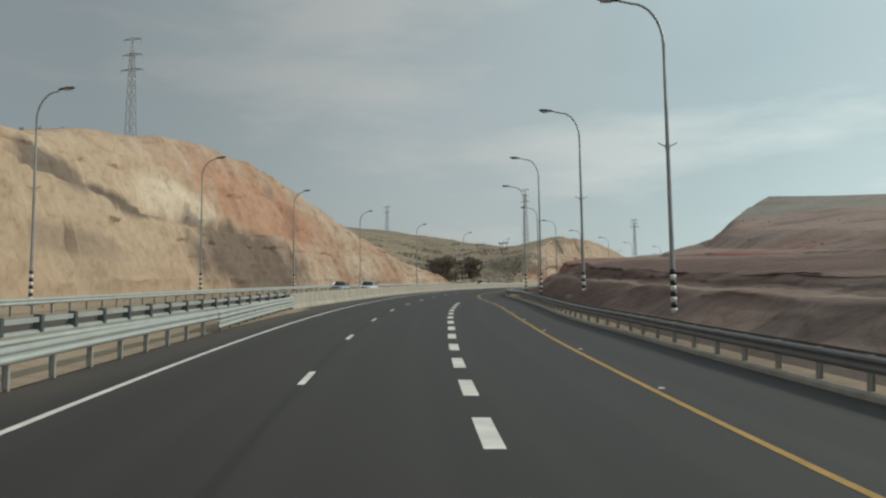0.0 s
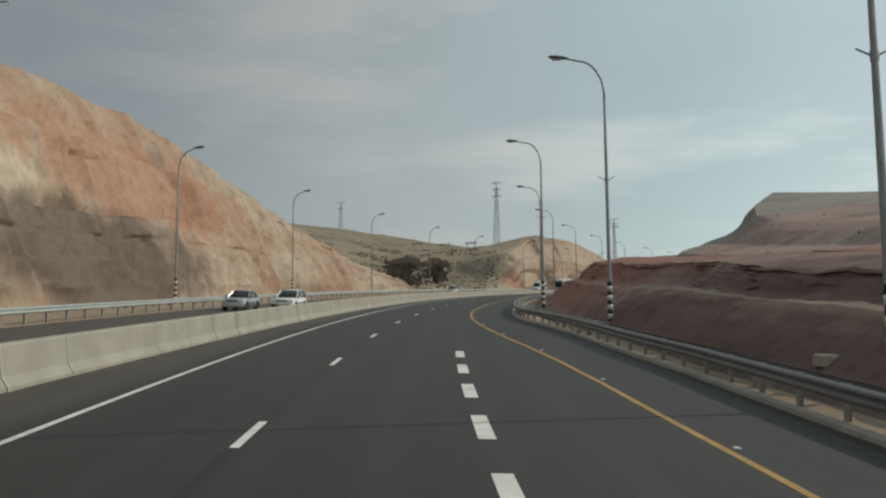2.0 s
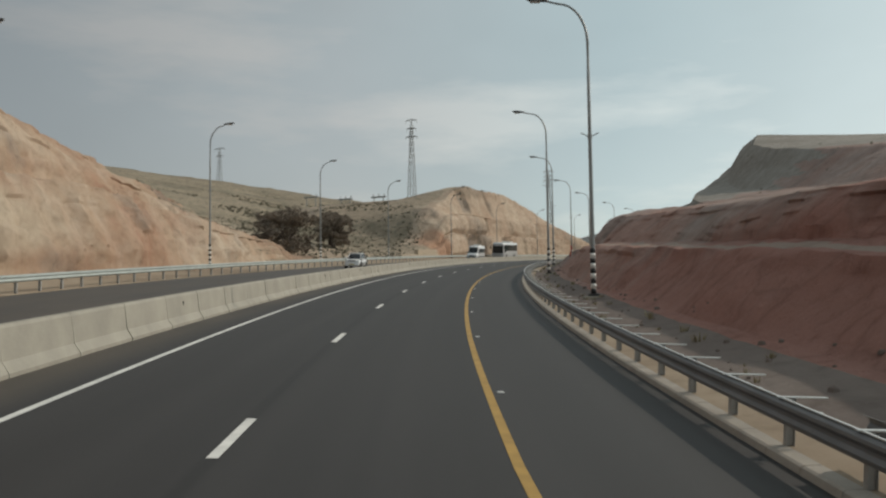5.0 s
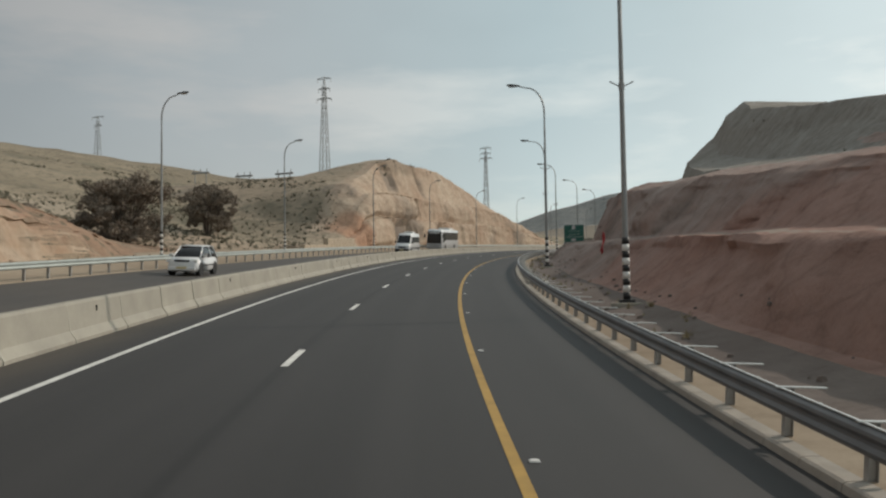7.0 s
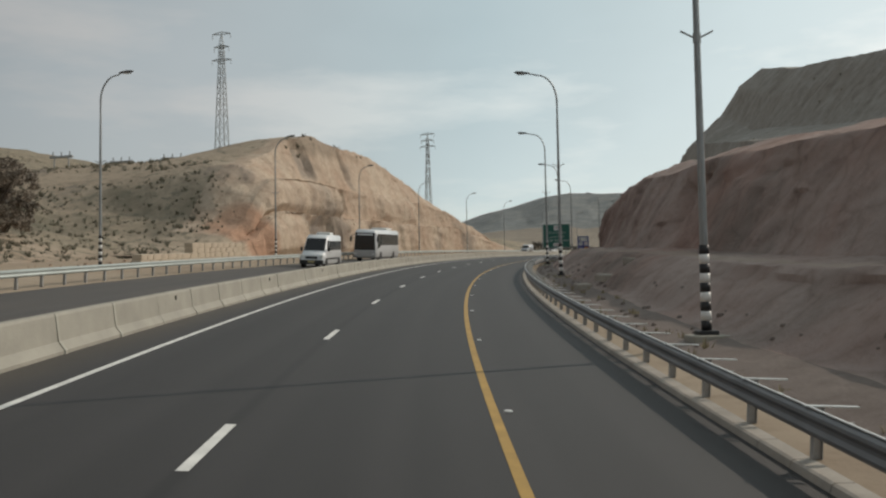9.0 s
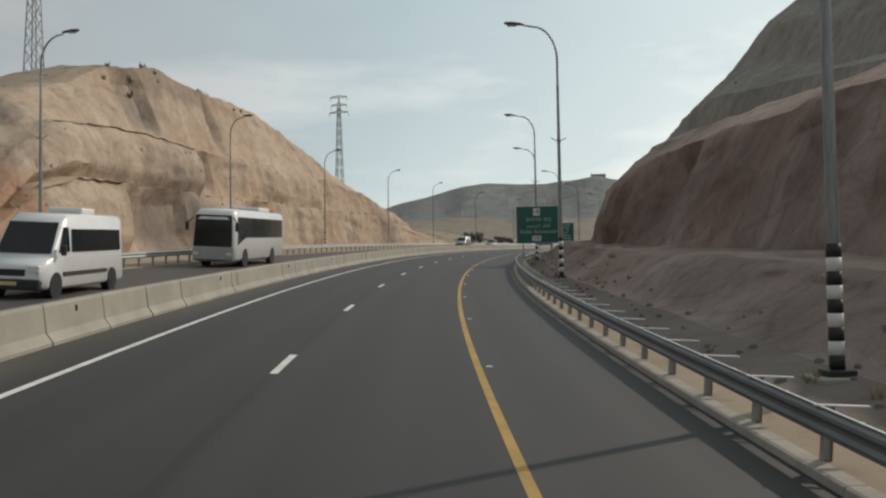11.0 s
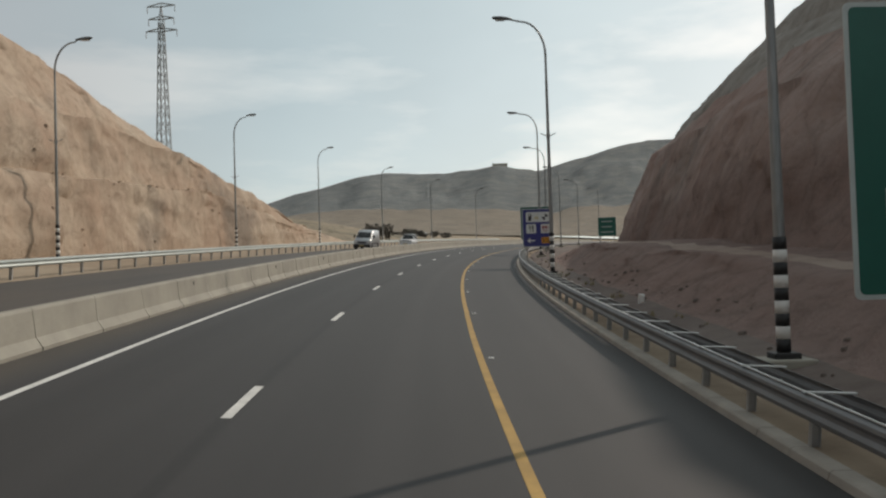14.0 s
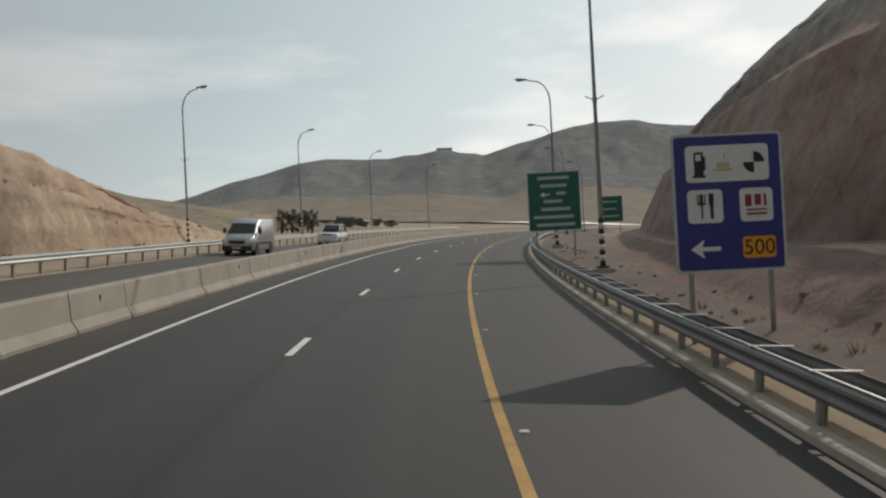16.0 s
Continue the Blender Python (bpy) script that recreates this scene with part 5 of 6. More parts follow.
def passenger_car(s, o, paint, label, kind, L, W, H, belt, hood, cab, wheels, rails=False):
    """kind gives the cabin's foot and roof stations: cab = (windscreen foot, roof front, roof back, rear foot) along the length."""
    car = empty(kind, lying(s, o, 0))
    tagged(car, label, "car", "oncoming cars")
    f, b, w = -L / 2, L / 2, W / 2
    c0, c1, c2, c3 = cab
    part("body", shell(bmesh.new(), [(f, 0.34, hood - 0.2, w * 0.8, w * 0.76), (f + 0.08, 0.24, hood - 0.1, w * 0.92, w * 0.86), (f + 0.4, 0.2, hood - 0.03, w, w * 0.93), (f + 0.9, 0.2, hood, w, w * 0.95),
         (c0, 0.2, belt - 0.02, w, w * 0.96), (0.2, 0.2, belt, w, w * 0.96), (c2, 0.2, belt + 0.02, w, w * 0.95), (b - 0.35, 0.22, belt + 0.01, w * 0.98, w * 0.92), (b - 0.06, 0.3, belt - 0.05, w * 0.92, w * 0.86), (b, 0.38, belt - 0.15, w * 0.85, w * 0.8)]), paint, car, smooth=True)
    part("cabin_glass", shell(bmesh.new(), [(c0, belt - 0.06, belt + 0.01, w * 0.86, w * 0.84), (c1, belt - 0.06, H - 0.05, w * 0.9, w * 0.7), (c2, belt - 0.06, H - 0.05, w * 0.9, w * 0.7), (c3, belt - 0.06, belt + 0.03, w * 0.84, w * 0.8)], 0.06), M["glass_dark"], car, "dark tinted windows", True)
    part("roof", shell(bmesh.new(), [(c1 - 0.03, H - 0.07, H - 0.01, w * 0.71, w * 0.66), ((c1 + c2) / 2, H - 0.07, H + 0.02, w * 0.72, w * 0.68), (c2 + 0.03, H - 0.07, H - 0.01, w * 0.71, w * 0.66)], 0.03), paint, car, smooth=True)
    for sx in (-1, 1):
        for y0, y1 in ((c0, c1), (c3, c2)):
            part("pillar", tube(bmesh.new(), [(sx * w * 0.87, y0, belt - 0.02), (sx * w * 0.705, y1, H - 0.05)], 0.035, 6), paint, car)
        for y in ((c1 * 0.45 + c2 * 0.55),):
            part("pillar", tube(bmesh.new(), [(sx * w * 0.9, y, belt - 0.02), (sx * w * 0.71, y, H - 0.05)], 0.035, 6), paint, car)
        hl = bmesh.new()
        box(hl, sx * w * 0.78 - 0.2, sx * w * 0.78 + 0.13, f - 0.01 + 0.04, f + 0.2, hood - 0.27, hood - 0.12, 0.03)
        part("headlight", hl, M["headlight"], car)
        mm = bmesh.new()
        box(mm, sx * (w + 0.08) - 0.09, sx * (w + 0.08) + 0.09, c0 + 0.12, c0 + 0.24, belt + 0.0, belt + 0.14, 0.03)
        part("wing_mirror", mm, paint, car)
        part("door_strip", box(bmesh.new(), sx * (w + 0.004) - 0.012, sx * (w + 0.004) + 0.012, f + 1.0, b - 0.9, 0.5, 0.56), M["trim"], car)
        for y in wheels:
            wheel(car, sx * (w - 0.1), y, 0.31, 0.2)
            part("wheel_arch", tube(bmesh.new(), [(sx * (w - 0.2), y, 0.33), (sx * (w + 0.006), y, 0.33)], 0.36, 18), M["black"], car)
    part("grille", box(bmesh.new(), -w * 0.48, w * 0.48, f - 0.005, f + 0.1, hood - 0.26, hood - 0.14, 0.02), M["trim"], car)
    part("bumper", box(bmesh.new(), -w * 0.88, w * 0.88, f - 0.06, f + 0.15, 0.26, 0.46, 0.05), M["trim"] if rails else paint, car)
    part("number_plate", box(bmesh.new(), -0.26, 0.26, f - 0.075, f - 0.055, 0.36, 0.46), M["sign_yellow"], car)
    if rails:
        for sx in (-1, 1):
            part("roof_rail", tube(bmesh.new(), [(sx * w * 0.62, c1 + 0.1, H + 0.01), (sx * w * 0.62, c1 + 0.2, H + 0.07), (sx * w * 0.62, c2 - 0.2, H + 0.07), (sx * w * 0.62, c2 - 0.1, H + 0.01)], 0.018, 6), M["trim"], car)
    return car


passenger_car(88, -9.6, M["paint_white"], "white estate car with roof rails on the oncoming lanes", "estate_car", 4.55, 1.7, 1.46, 0.93, 0.9, (-0.85, -0.05, 1.75, 2.2), (-1.38, 1.2), True)
passenger_car(85.5, -12.4, M["paint_silver"], "silver saloon car on the far oncoming lane", "saloon_car", 4.3, 1.68, 1.38, 0.92, 0.88, (-0.75, 0.0, 0.95, 1.6), (-1.3, 1.2))
passenger_car(174.4, -10.6, M["paint_white"], "small white hatchback on the oncoming lanes", "hatchback_car", 3.6, 1.6, 1.52, 0.95, 0.95, (-1.05, -0.3, 1.3, 1.75), (-1.15, 1.15))
passenger_car(397, -10.2, M["paint_white"], "white off-road car on the oncoming lanes", "off_road_car", 4.4, 1.8, 1.72, 1.08, 1.05, (-0.9, -0.3, 1.7, 2.1), (-1.35, 1.3))


def van(s, o, paint, front, label, L, W, H, windows, pod):
    v = empty("van", lying(s, o, 0))
    tagged(v, label, "van", "oncoming vans")
    f, b, w = -L / 2, L / 2, W / 2
    part("body", shell(bmesh.new(), [(f, 0.4, 0.95, w * 0.82, w * 0.8), (f + 0.1, 0.3, 1.06, w * 0.95, w * 0.9), (f + 0.78, 0.26, 1.26, w, w * 0.95), (f + 0.86, 0.26, 1.3, w, w * 0.95), (f + 1.6, 0.26, H - 0.28, w, w * 0.87), (f + 2.0, 0.26, H - 0.03, w, w * 0.85),
         (0.6, 0.26, H, w, w * 0.86), (b - 0.2, 0.28, H - 0.02, w, w * 0.86), (b, 0.36, H - 0.12, w * 0.96, w * 0.84)], 0.09), paint, v, smooth=True)
    rise = (H - 1.58) / 0.74
    part("windscreen", quad_panel(bmesh.new(), [(-w * 0.86, f + 0.89, 1.3 + 0.03 * rise), (w * 0.86, f + 0.89, 1.3 + 0.03 * rise), (w * 0.78, f + 1.57, 1.3 + 0.71 * rise), (-w * 0.78, f + 1.57, 1.3 + 0.71 * rise)], 0.03), M["glass_dark"], v, "dark windscreen")
    part("bonnet_panel", quad_panel(bmesh.new(), [(-w * 0.8, f - 0.012, 0.62), (w * 0.8, f - 0.012, 0.62), (w * 0.8, f + 0.05, 0.98), (-w * 0.8, f + 0.05, 0.98)], 0.02), front, v)
    part("grille", box(bmesh.new(), -w * 0.5, w * 0.5, f - 0.045, f + 0.05, 0.7, 0.9, 0.03), M["trim"], v)
    part("bumper", box(bmesh.new(), -w * 0.95, w * 0.95, f - 0.05, f + 0.25, 0.28, 0.6, 0.06), M["trim"], v)
    part("number_plate", box(bmesh.new(), -0.26, 0.26, f - 0.07, f - 0.05, 0.42, 0.53), M["sign_yellow"], v)
    for sx in (-1, 1):
        hl = box(bmesh.new(), sx * w * 0.76 - 0.16, sx * w * 0.76 + 0.16, f - 0.02, f + 0.16, 0.78, 1.02, 0.04)
        part("headlight", hl, M["headlight"], v)
        part("wing_mirror", box(bmesh.new(), sx * (w + 0.14) - 0.08, sx * (w + 0.14) + 0.08, f + 1.1, f + 1.22, 1.3, 1.62, 0.03), M["trim"], v)
        e = sx * (w * 0.945 + 0.012)
        part("cab_window", quad_panel(bmesh.new(), [(e, f + 1.25, 1.4), (e, f + 2.0, 1.4), (sx * (w * 0.88), f + 2.0, H - 0.45), (sx * (w * 0.88), f + 1.65, H - 0.45)][::sx], 0.02), M["glass_dark"], v)
        if windows:
            part("side_window", quad_panel(bmesh.new(), [(e, f + 2.2, 1.4), (e, b - 0.3, 1.4), (sx * (w * 0.9), b - 0.3, H - 0.5), (sx * (w * 0.9), f + 2.2, H - 0.5)][::sx], 0.02), M["glass_dark"], v)
        for y in (f + 1.0, b - 1.1):
            wheel(v, sx * (w - 0.12), y, 0.35, 0.24)
            part("wheel_arch", tube(bmesh.new(), [(sx * (w - 0.25), y, 0.37), (sx * (w + 0.008), y, 0.37)], 0.42, 18), M["black"], v)
        part("side_strip", box(bmesh.new(), sx * (w + 0.01) - 0.015, sx * (w + 0.01) + 0.015, f + 1.5, b - 1.6, 0.66, 0.78), M["trim"], v)
    if pod:
        part("roof_unit", box(bmesh.new(), -w * 0.6, w * 0.6, 0.4, 1.5, H - 0.02, H + 0.2, 0.07), M["white"], v)
    return v


van(243, -9.9, M["paint_white"], M["paint_white"], "white high-roof passenger van on the oncoming lanes", 6.6, 1.95, 2.62, True, True)
van(375.5, -10.8, M["paint_silver"], M["paint_silver"], "silver-grey panel van on the oncoming lanes", 5.2, 1.92, 2.2, False, False)


def coach(s, o):
    c = empty("coach", lying(s, o, 0))
    tagged(c, "white and dark grey coach on the oncoming lanes", "bus")
    L, W, H = 12.0, 2.5, 3.4
    f, b, w = -L / 2, L / 2, W / 2
    part("body", shell(bmesh.new(), [(f, 0.5, 2.9, w * 0.86, w * 0.8), (f + 0.15, 0.36, 3.2, w * 0.97, w * 0.9), (f + 0.6, 0.32, H, w, w * 0.95), (0, 0.32, H, w, w * 0.95), (b - 0.3, 0.34, H, w, w * 0.94), (b, 0.45, H - 0.2, w * 0.95, w * 0.9)], 0.2), M["paint_white"], c, smooth=True)
    part("windscreen", quad_panel(bmesh.new(), [(-w * 0.9, f - 0.01, 1.2), (w * 0.9, f - 0.01, 1.2), (w * 0.84, f + 0.06, 3.02), (-w * 0.84, f + 0.06, 3.02)], 0.05), M["glass_dark"], c)
    part("front_panel", box(bmesh.new(), -w * 0.95, w * 0.95, f - 0.03, f + 0.2, 0.4, 1.18, 0.08), M["paint_silver"], c)
    for sx in (-1, 1):
        e = sx * (w * 0.975 + 0.02)
        n = 6
        for k in range(n):
            y0 = f + 0.7 + k * (L - 1.2) / n
            y1 = y0 + (L - 1.2) / n - 0.06
            part("side_window", quad_panel(bmesh.new(), [(e, y0, 1.75 if k > 0 else 1.3), (e, y1, 1.75), (sx * w * 0.965, y1, 2.95), (sx * w * 0.965, y0, 2.95)][::sx], 0.02), M["glass_dark"], c)
        part("headlight", box(bmesh.new(), sx * w * 0.78 - 0.18, sx * w * 0.78 + 0.14, f - 0.05, f + 0.1, 0.7, 0.86, 0.03), M["headlight"], c)
        part("wing_mirror", box(bmesh.new(), sx * (w + 0.2) - 0.1, sx * (w + 0.2) + 0.1, f - 0.3, f - 0.18, 2.1, 2.6, 0.04), M["trim"], c)
        part("mirror_arm", tube(bmesh.new(), [(sx * (w + 0.2), f - 0.24, 2.55), (sx * w * 0.9, f + 0.05, 2.9)], 0.03, 6), M["trim"], c)
        for y in (f + 2.3, b - 3.2):
            wheel(c, sx * (w - 0.16), y, 0.5, 0.3)
            part("wheel_arch", tube(bmesh.new(), [(sx * (w - 0.3), y, 0.52), (sx * (w + 0.01), y, 0.52)], 0.58, 18), M["black"], c)
    part("roof_unit", box(bmesh.new(), -w * 0.7, w * 0.7, 0.5, 3.2, H - 0.02, H + 0.28, 0.1), M["white"], c)


coach(270, -10.9)

# ---- trees, scrub, loose rock ----
def leaf_cloud(rg, centres, radii, count, size, squash=0.8):
    """Many small leaf blades round clump centres."""
    v, f = [], []
    for c, r in zip(centres, radii):
        for _ in range(count):
            d = rg.normal(size=3)
            d /= np.linalg.norm(d) + 1e-9
            p = np.array(c) + d * r * rg.uniform(0.45, 1.05) * np.array([1, 1, squash])
            a, b = rg.normal(size=3), rg.normal(size=3)
            a *= size / (np.linalg.norm(a) + 1e-9) * rg.uniform(0.6, 1.3)
            b *= size * 0.55 / (np.linalg.norm(b) + 1e-9)
            k = len(v)
            v += [p - a, p + b, p + a, p - b]
            f.append((k, k + 1, k + 2, k + 3))
    return v, f


def tree(s, o, z, h, w, seed, label, material="leaf", count=80):
    """Several leaning stems under a wide, ragged canopy with hanging skirts and gaps."""
    rg = np.random.RandomState(seed)
    t = empty("tree", stand(s, o, z, rg.uniform(0, 360)))
    tagged(t, label, "tree", "trees by the cutting")
    bm = bmesh.new()
    tips = []
    for k in range(5):
        a0 = 2 * math.pi * k / 5 + rg.uniform(-0.4, 0.4)
        lean = w * rg.uniform(0.08, 0.2)
        fork = (lean * math.cos(a0), lean * math.sin(a0), h * rg.uniform(0.35, 0.5))
        tube(bm, [(0.02 * w * math.cos(a0), 0.02 * w * math.sin(a0), -0.5), (fork[0] * 0.4, fork[1] * 0.4, fork[2] * 0.55), fork], [0.022 * h, 0.016 * h, 0.011 * h], 7)
        for j in range(3):
            a = a0 + rg.uniform(-0.9, 0.9)
            r = w / 2 * rg.uniform(0.3, 0.88)
            zt_ = h * rg.uniform(0.62, 0.93) * (1 - 0.28 * (2 * r / w) ** 2)
            mid = ((fork[0] + r * math.cos(a)) / 2, (fork[1] + r * math.sin(a)) / 2, (fork[2] + zt_) / 2 + 0.04 * h)
            tube(bm, [fork, mid, (r * math.cos(a), r * math.sin(a), zt_)], [0.009 * h, 0.006 * h, 0.003 * h], 5)
            tips.append((r * math.cos(a), r * math.sin(a), zt_, 1.0))
    part("trunk", bm, M["bark"], t)
    for k in range(17):
        a, r = rg.uniform(0, 2 * math.pi), w / 2 * rg.uniform(0.25, 0.9)
        tips.append((r * math.cos(a), r * math.sin(a), h * rg.uniform(0.14, 0.5), 0.75))
    cen, rad = [], []
    for tx, ty, tz, big in tips:
        for _ in range(6):
            k_ = rg.uniform(0.7, 1.1)
            cen.append((tx * k_ + rg.normal() * 0.06 * w, ty * k_ + rg.normal() * 0.06 * w, max(0.06 * h, tz + rg.normal() * 0.045 * h)))
            rad.append(rg.uniform(0.04, 0.1) * w * big)
    v, f = leaf_cloud(rg, cen, rad, count, 0.017 * w, 0.62)
    mesh_object("crown", v, f, M[material], t)
    return t


tree(213.5, -33, 0.0, 7.9, 10.0, 3, "large dark grey-brown tamarisk tree below the hillside")
tree(218, -36, 0.3, 8.0, 8.6, 4, "dark grey-brown tamarisk tree beside a larger one")
tree(234.5, -33.5, 1.6, 6.6, 7.8, 5, "broad dark tamarisk tree on the slope")
tree(239, -36, 2.2, 6.6, 7.2, 6, "broad dark tamarisk tree on the slope")
tree(203, -37, 1.0, 3.6, 4.5, 9, "low dusty bush-like tree at the slope foot")
rg0 = np.random.RandomState(12)
for k in range(13):
    s_ = 462 + 6 * k + rg0.uniform(-2, 2)
    tree(s_, -31 - (s_ - 470) * 0.22 - rg0.uniform(0, 7), 0, rg0.uniform(1.6, 3.0), rg0.uniform(2.6, 4.6), 30 + k, "distant dark tree on the plain", material="leaf_far", count=60)
for k in range(4):
    tree(429 + 1.5 * k, -25.4 + 0.8 * k, 0, rg0.uniform(3.3, 3.8), rg0.uniform(2.0, 2.4), 60 + k, "narrow dark tree beside the far rail", material="leaf_far", count=110)

# flat-topped building on the far ridge
az_, far_ = radians(31.5), 1530.0
fort = empty("hilltop_building", Matrix.Translation(TILT @ Vector((66 + far_ * math.sin(az_), 320 + far_ * math.cos(az_), 112.5))) @ pose(0, 0, 0, 0, 0, -31.9))
tagged(fort, "long low grey building on the mountain ridge", "building")
part("wall", box(bmesh.new(), -13, 13, -6, 6, -6, 7.5), M["concrete"], fort)
part("roof", box(bmesh.new(), -13.4, 13.4, -6.4, 6.4, 7.5, 8.2), M["kerb"], fort)
part("mast", tube(bmesh.new(), [(-12, 0, 8.0), (-12, 0, 12.5)], 0.35, 8), M["pylon"], fort)

# stone retaining wall at the foot of the second cutting
wall = empty("retaining_wall")
tagged(wall, "low tan masonry retaining wall below the slope", "wall")
rgw = np.random.RandomState(5)
for row in range(4):
    s = (231.5 if row < 2 else 241.0) + rgw.uniform(0, 0.3)
    while s < 252.5 - 0.12 * row:
        ln = rgw.uniform(1.0, 1.7)
        bm = box(bmesh.new(), -0.35, 0.35, 0.006, ln - 0.006, 0.004, 0.41, 0.02)
        part("stone", bm, M["wall_stone"], wall).matrix_basis = lying(s, -20.3 - 0.04 * row + rgw.uniform(-0.012, 0.012), -0.02 + 0.415 * row)
        s += ln

# scrub and stones: far too many to count, one sheet of each
def scatter(name, spots, size, material, label, category, rocky=False, seed=0):
    rg = np.random.RandomState(seed)
    v, f = [], []
    for (x, y, z), q in zip(spots, size):
        if rocky:
            n = 6
            k = len(v)
            ring = [(math.cos(a) * q * rg.uniform(0.6, 1.1), math.sin(a) * q * rg.uniform(0.6, 1.1)) for a in [2 * math.pi * i / n for i in range(n)]]
            v += [(x + a, y + b, z - 0.15 * q) for a, b in ring] + [(x + a * 0.7, y + b * 0.7, z + q * rg.uniform(0.35, 0.7)) for a, b in ring] + [(x, y, z + q * 0.75)]
            f += [(k + i, k + (i + 1) % n, k + n + (i + 1) % n, k + n + i) for i in range(n)] + [(k + n + i, k + n + (i + 1) % n, k + 2 * n) for i in range(n)]
        else:
            for _ in range(14):
                a, r = rg.uniform(0, 2 * math.pi), q * rg.uniform(0.2, 1.0)
                h = q * rg.uniform(0.3, 0.95)
                dx, dy = math.cos(a), math.sin(a)
                wv = q * 0.16
                k = len(v)
                v += [(x + dx * r * 0.3 - dy * wv, y + dy * r * 0.3 + dx * wv, z - 0.1), (x + dx * r * 0.3 + dy * wv, y + dy * r * 0.3 - dx * wv, z - 0.1), (x + dx * r, y + dy * r, z + h)]
                f.append((k, k + 1, k + 2))
    return tagged(mesh_object(name, v, f, material), label, category, kind="stuff")


deps = bpy.context.evaluated_depsgraph_get()


def on_land(s, o, names):
    """Height of the highest of the named landforms under a place on the road's grid."""
    p = place(s, o, 0.0)
    best = None
    for nm in names:
        hit, loc, _, _ = LAND[nm].ray_cast(Vector((p[0], p[1], 200.0)), Vector((0, 0, -1)))
        if hit is not None and (best is None or hit.z > best.z):
            best = hit
    return best


from mathutils.bvhtree import BVHTree


class Land:
    def __init__(self, ob):
        self.tree = BVHTree.FromObject(ob, deps)

    def ray_cast(self, origin, direction):
        return self.tree.ray_cast(origin, direction)


LAND = {n: Land(bpy.data.objects[n]) for n in ("rock_cutting_right", "rock_cutting_left", "rock_cutting_beyond", "hill_slope", "verge", "verge_far")}
rgs = np.random.RandomState(21)


def sprinkle(n, s0, s1, o0, o1, names, lo, hi, clump=0.0):
    pts, size = [], []
    for _ in range(n):
        s, o = rgs.uniform(s0, s1), rgs.uniform(o0, o1)
        if clump and noise.noise(Vector((s * 0.07, o * 0.07, 3.0))) < clump:
            continue
        p = on_land(s, o, names)
        if p is not None:
            pts.append(tuple(p))
            size.append(rgs.uniform(lo, hi))
    return pts, size


a, b = sprinkle(13000, 150, 330, -110, -27, ("hill_slope", "rock_cutting_beyond", "rock_cutting_left"), 0.1, 0.34, 0.1)
a2, b2 = sprinkle(3600, 190, 320, -90, -26, ("hill_slope", "rock_cutting_beyond"), 0.3, 0.75, 0.1)
a3, b3 = sprinkle(1500, 214, 268, -60, -25, ("rock_cutting_beyond", "hill_slope"), 0.15, 0.5)
a2, b2 = a2 + a3, b2 + b3
a, b = a + a2, b + b2
scatter("scrub", a, b, M["scrub"], "low grey-green desert scrub on the slopes", "scrub", seed=1)
a, b = sprinkle(420, 40, 220, -70, -34, ("rock_cutting_left", "hill_slope"), 0.15, 0.45, 0.0)
scatter("scrub_on_cutting", a, b, M["scrub"], "sparse scrub along the top of the cutting", "scrub", seed=2)
a, b = sprinkle(260, 100, 345, 7.5, 9.2, ("verge", "rock_cutting_right"), 0.1, 0.28, -0.1)
scatter("verge_weeds", a, b, M["scrub_dry"], "dry weeds behind the guard rail", "weeds", seed=3)
a, b = sprinkle(200, 60, 345, 20, 60, ("rock_cutting_right",), 0.12, 0.35, 0.1)
scatter("scrub_on_ridge", a, b, M["scrub"], "sparse scrub along the ridge", "scrub", seed=4)
a, b = sprinkle(620, 20, 400, 7.6, 10.2, ("verge", "rock_cutting_right"), 0.03, 0.13)
scatter("loose_stones", a, b, M["gravel"], "loose stones below the rock face", "stones", True, 5)
a, b = sprinkle(800, 20, 400, -22.7, -19, ("verge_far", "rock_cutting_left", "rock_cutting_beyond"), 0.06, 0.22)
scatter("fallen_stones", a, b, M["rock_left"], "fallen stones at the foot of the cutting", "stones", True, 6)

# raised studs beside the yellow line
bm = bmesh.new()
stud_v = [[bm.verts.new((x * k, y * k, z)) for x, y in ((-0.06, -0.05), (0.06, -0.05), (0.06, 0.05), (-0.06, 0.05))] for k, z in ((1.0, 0.0), (0.95, 0.012), (0.6, 0.024))]
for u, w in zip(stud_v, stud_v[1:]):
    for j in range(4):
        bm.faces.new((u[j], u[(j + 1) % 4], w[(j + 1) % 4], w[j]))
bm.faces.new(stud_v[2])
stud_mesh = bpy.data.meshes.new("road_stud")
bm.to_mesh(stud_mesh)
bm.free()
stud_mesh.materials.append(M["white"])
for k in range(-19, 26):
    s = 165.5 + 9.19 * k
    ob = new("road_stud", stud_mesh)
    ob.matrix_basis = lying(s, yellow_off(s) + 0.21, 0.004)
    tagged(ob, "small white raised road stud beside the yellow line", "road stud", "road studs")


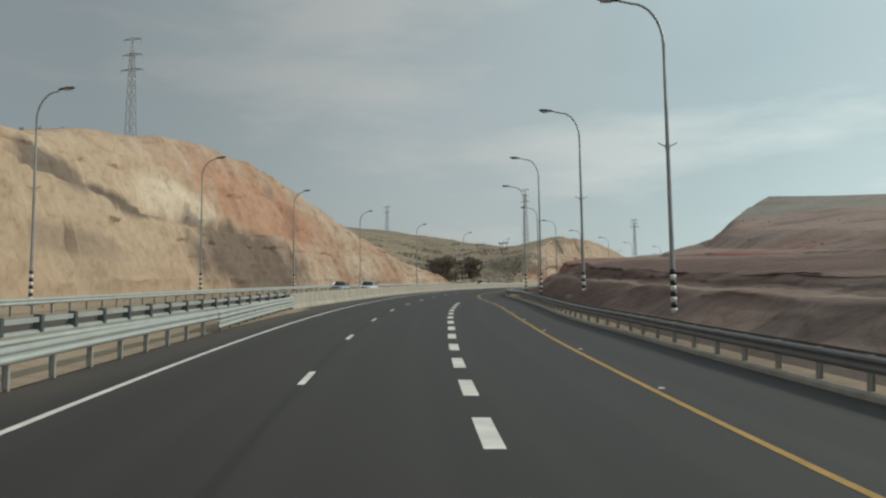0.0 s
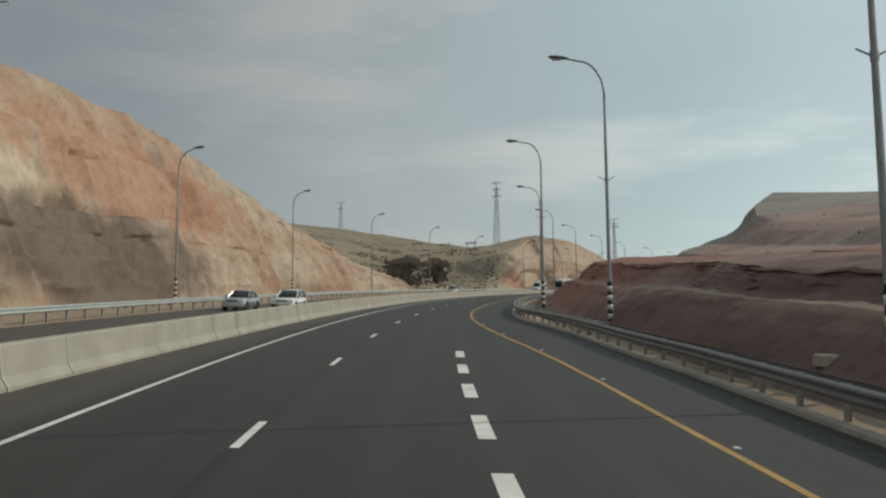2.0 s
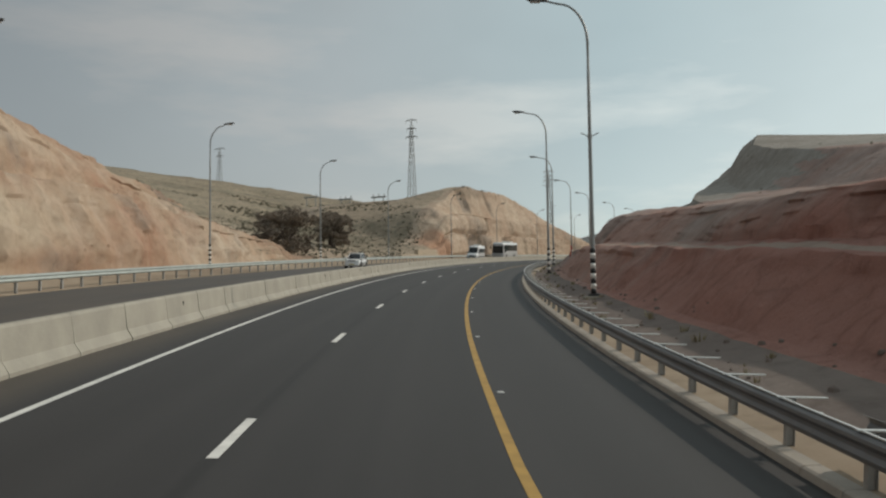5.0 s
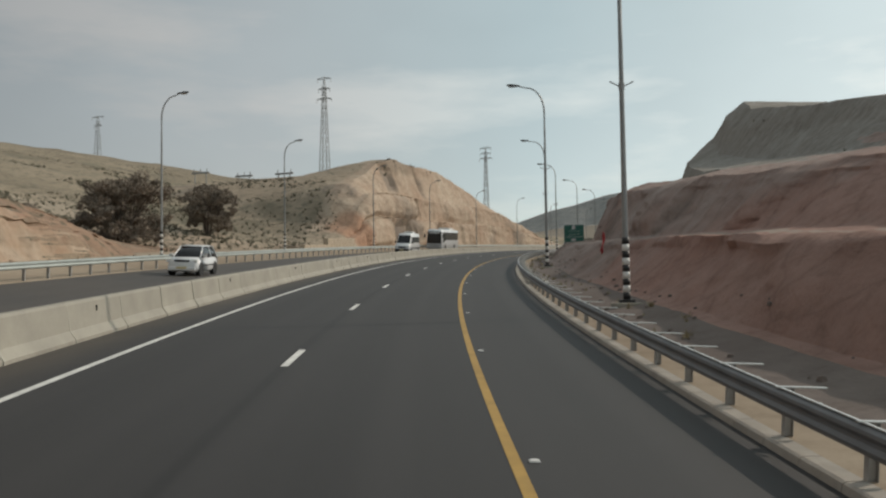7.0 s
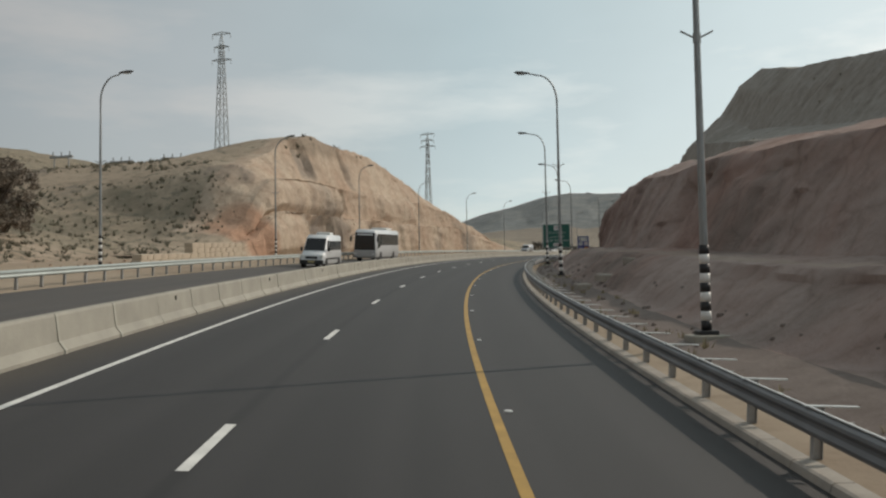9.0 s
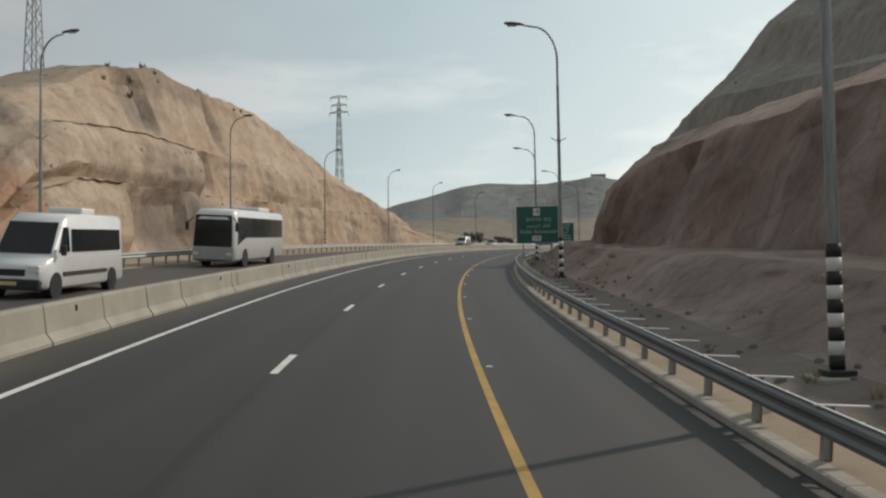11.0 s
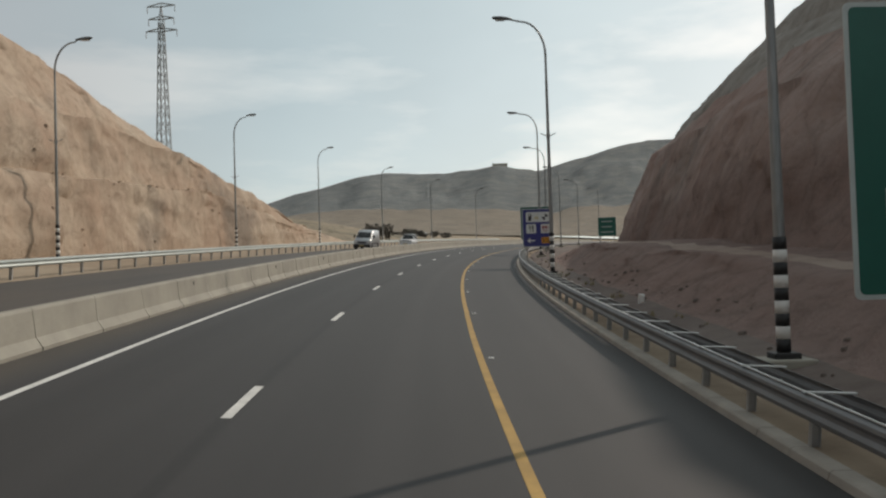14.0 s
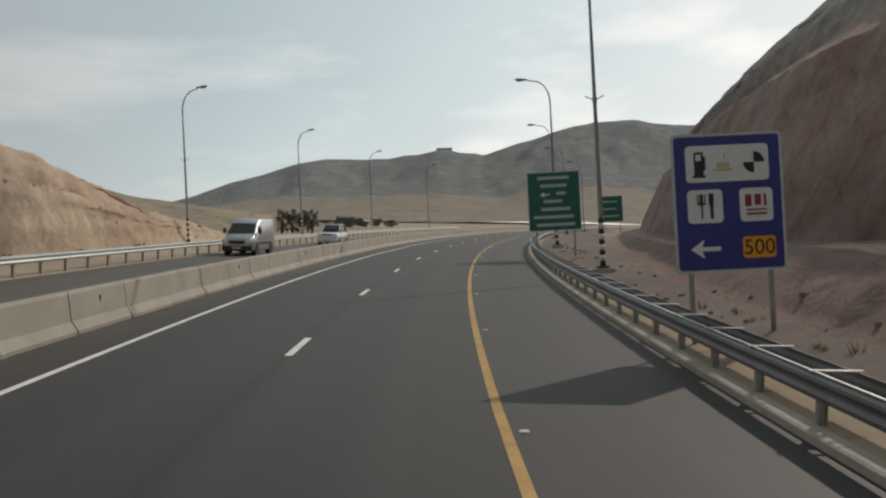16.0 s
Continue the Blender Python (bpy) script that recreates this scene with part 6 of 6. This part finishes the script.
def broken_slab(s, o, z, w, d, h, turn, label, material):
    """A flat lump with a ragged rim and a worn top edge."""
    rg = np.random.RandomState(int(s * 10))
    bm = bmesh.new()
    n = 11
    rim = [(w / 2 * math.cos(a) * rg.uniform(0.75, 1.1), d / 2 * math.sin(a) * rg.uniform(0.75, 1.1)) for a in [2 * math.pi * i / n for i in range(n)]]
    rings = [[bm.verts.new((x * k, y * k, q + 0.15 * h * rg.uniform(-1, 1) * (q > 0))) for x, y in rim] for k, q in ((1.0, -0.15), (1.02, h * 0.7), (0.92, h))]
    for u, v_ in zip(rings, rings[1:]):
        for j in range(n):
            bm.faces.new((u[j], u[(j + 1) % n], v_[(j + 1) % n], v_[j]))
    bm.faces.new(rings[2])
    ob = part("slab" if material == "kerb" else "litter_bag", bm, M[material], None)
    ob.matrix_basis = lying(s, o, z, turn)
    return tagged(ob, label, "slab" if material == "kerb" else "litter", "rubble on the verge")


for s, o, w, d, h, turn in ((212.3, 8.75, 0.9, 0.6, 0.22, 10), (212.6, 9.9, 1.1, 0.7, 0.2, -15), (212.9, 11.0, 1.0, 0.6, 0.16, 25), (44.0, 10.5, 0.9, 0.55, 0.12, 5), (43.0, 11.4, 0.7, 0.5, 0.1, -20)):
    p = on_land(s, o, ("verge", "rock_cutting_right"))
    up = float((TILT_N.T @ np.array(p))[2])
    broken_slab(s, o, up, w, d, h, turn, "broken pale concrete slab lying behind the guard rail", "kerb")
p = on_land(303.7, 8.8, ("verge", "rock_cutting_right"))
broken_slab(303.7, 8.8, float((TILT_N.T @ np.array(p))[2]), 0.2, 0.18, 0.24, 0, "crumpled white plastic bag behind the guard rail", "white")
apron = strip("drain_apron", 173.0, 176.6, 1.2, lambda s: [(right_edge(s) + 0.275, 0.125), (right_edge(s) + 0.75, 0.2), (right_edge(s) + 1.3, 0.14)], M["kerb"])
apron.modifiers.new("thickness", "SOLIDIFY").thickness = 0.08
tagged(apron, "pale concrete drain apron behind the kerb", "apron", kind="structure")

# crumpled red sheet hanging on the rock
bm = bmesh.new()
cols_ = []
for i in range(9):
    cols_.append([bm.verts.new((0.28 * j / 3 - 0.14 + 0.25 * math.sin(i * 0.8) * (i < 5) - 0.13 * max(0, 6 - i), 0.06 * math.sin(2.1 * i + j), 0.27 * i)) for j in range(4)])
for u, w in zip(cols_, cols_[1:]):
    for j in range(3):
        bm.faces.new((u[j], u[j + 1], w[j + 1], w[j]))
bmesh.ops.solidify(bm, geom=bm.faces[:], thickness=0.03)
red = part("warning_tape", bm, simple("red_plastic_sheet", (0.48, 0.05, 0.055), 0.45, vary=0.25, scale=5.0), None)
a_, b_ = Vector(place(176.1, 7.5, 1.95)), Vector(place(176.1, 20.0, 1.95))
hit_, *_ = LAND["rock_cutting_right"].ray_cast(a_, (b_ - a_).normalized())
red.matrix_basis = Matrix.Translation(hit_ + (a_ - b_).normalized() * 0.12 - Vector((0, 0, 0.95))) @ pose(0, 0, 0, 0, 0, math.degrees(float(np.interp(176.1, LINE_S, LINE_H))) + 40) @ Matrix.Diagonal((0.6, 0.6, 0.85, 1))
tagged(red, "strip of red plastic sheet caught on the rock", "plastic sheet")
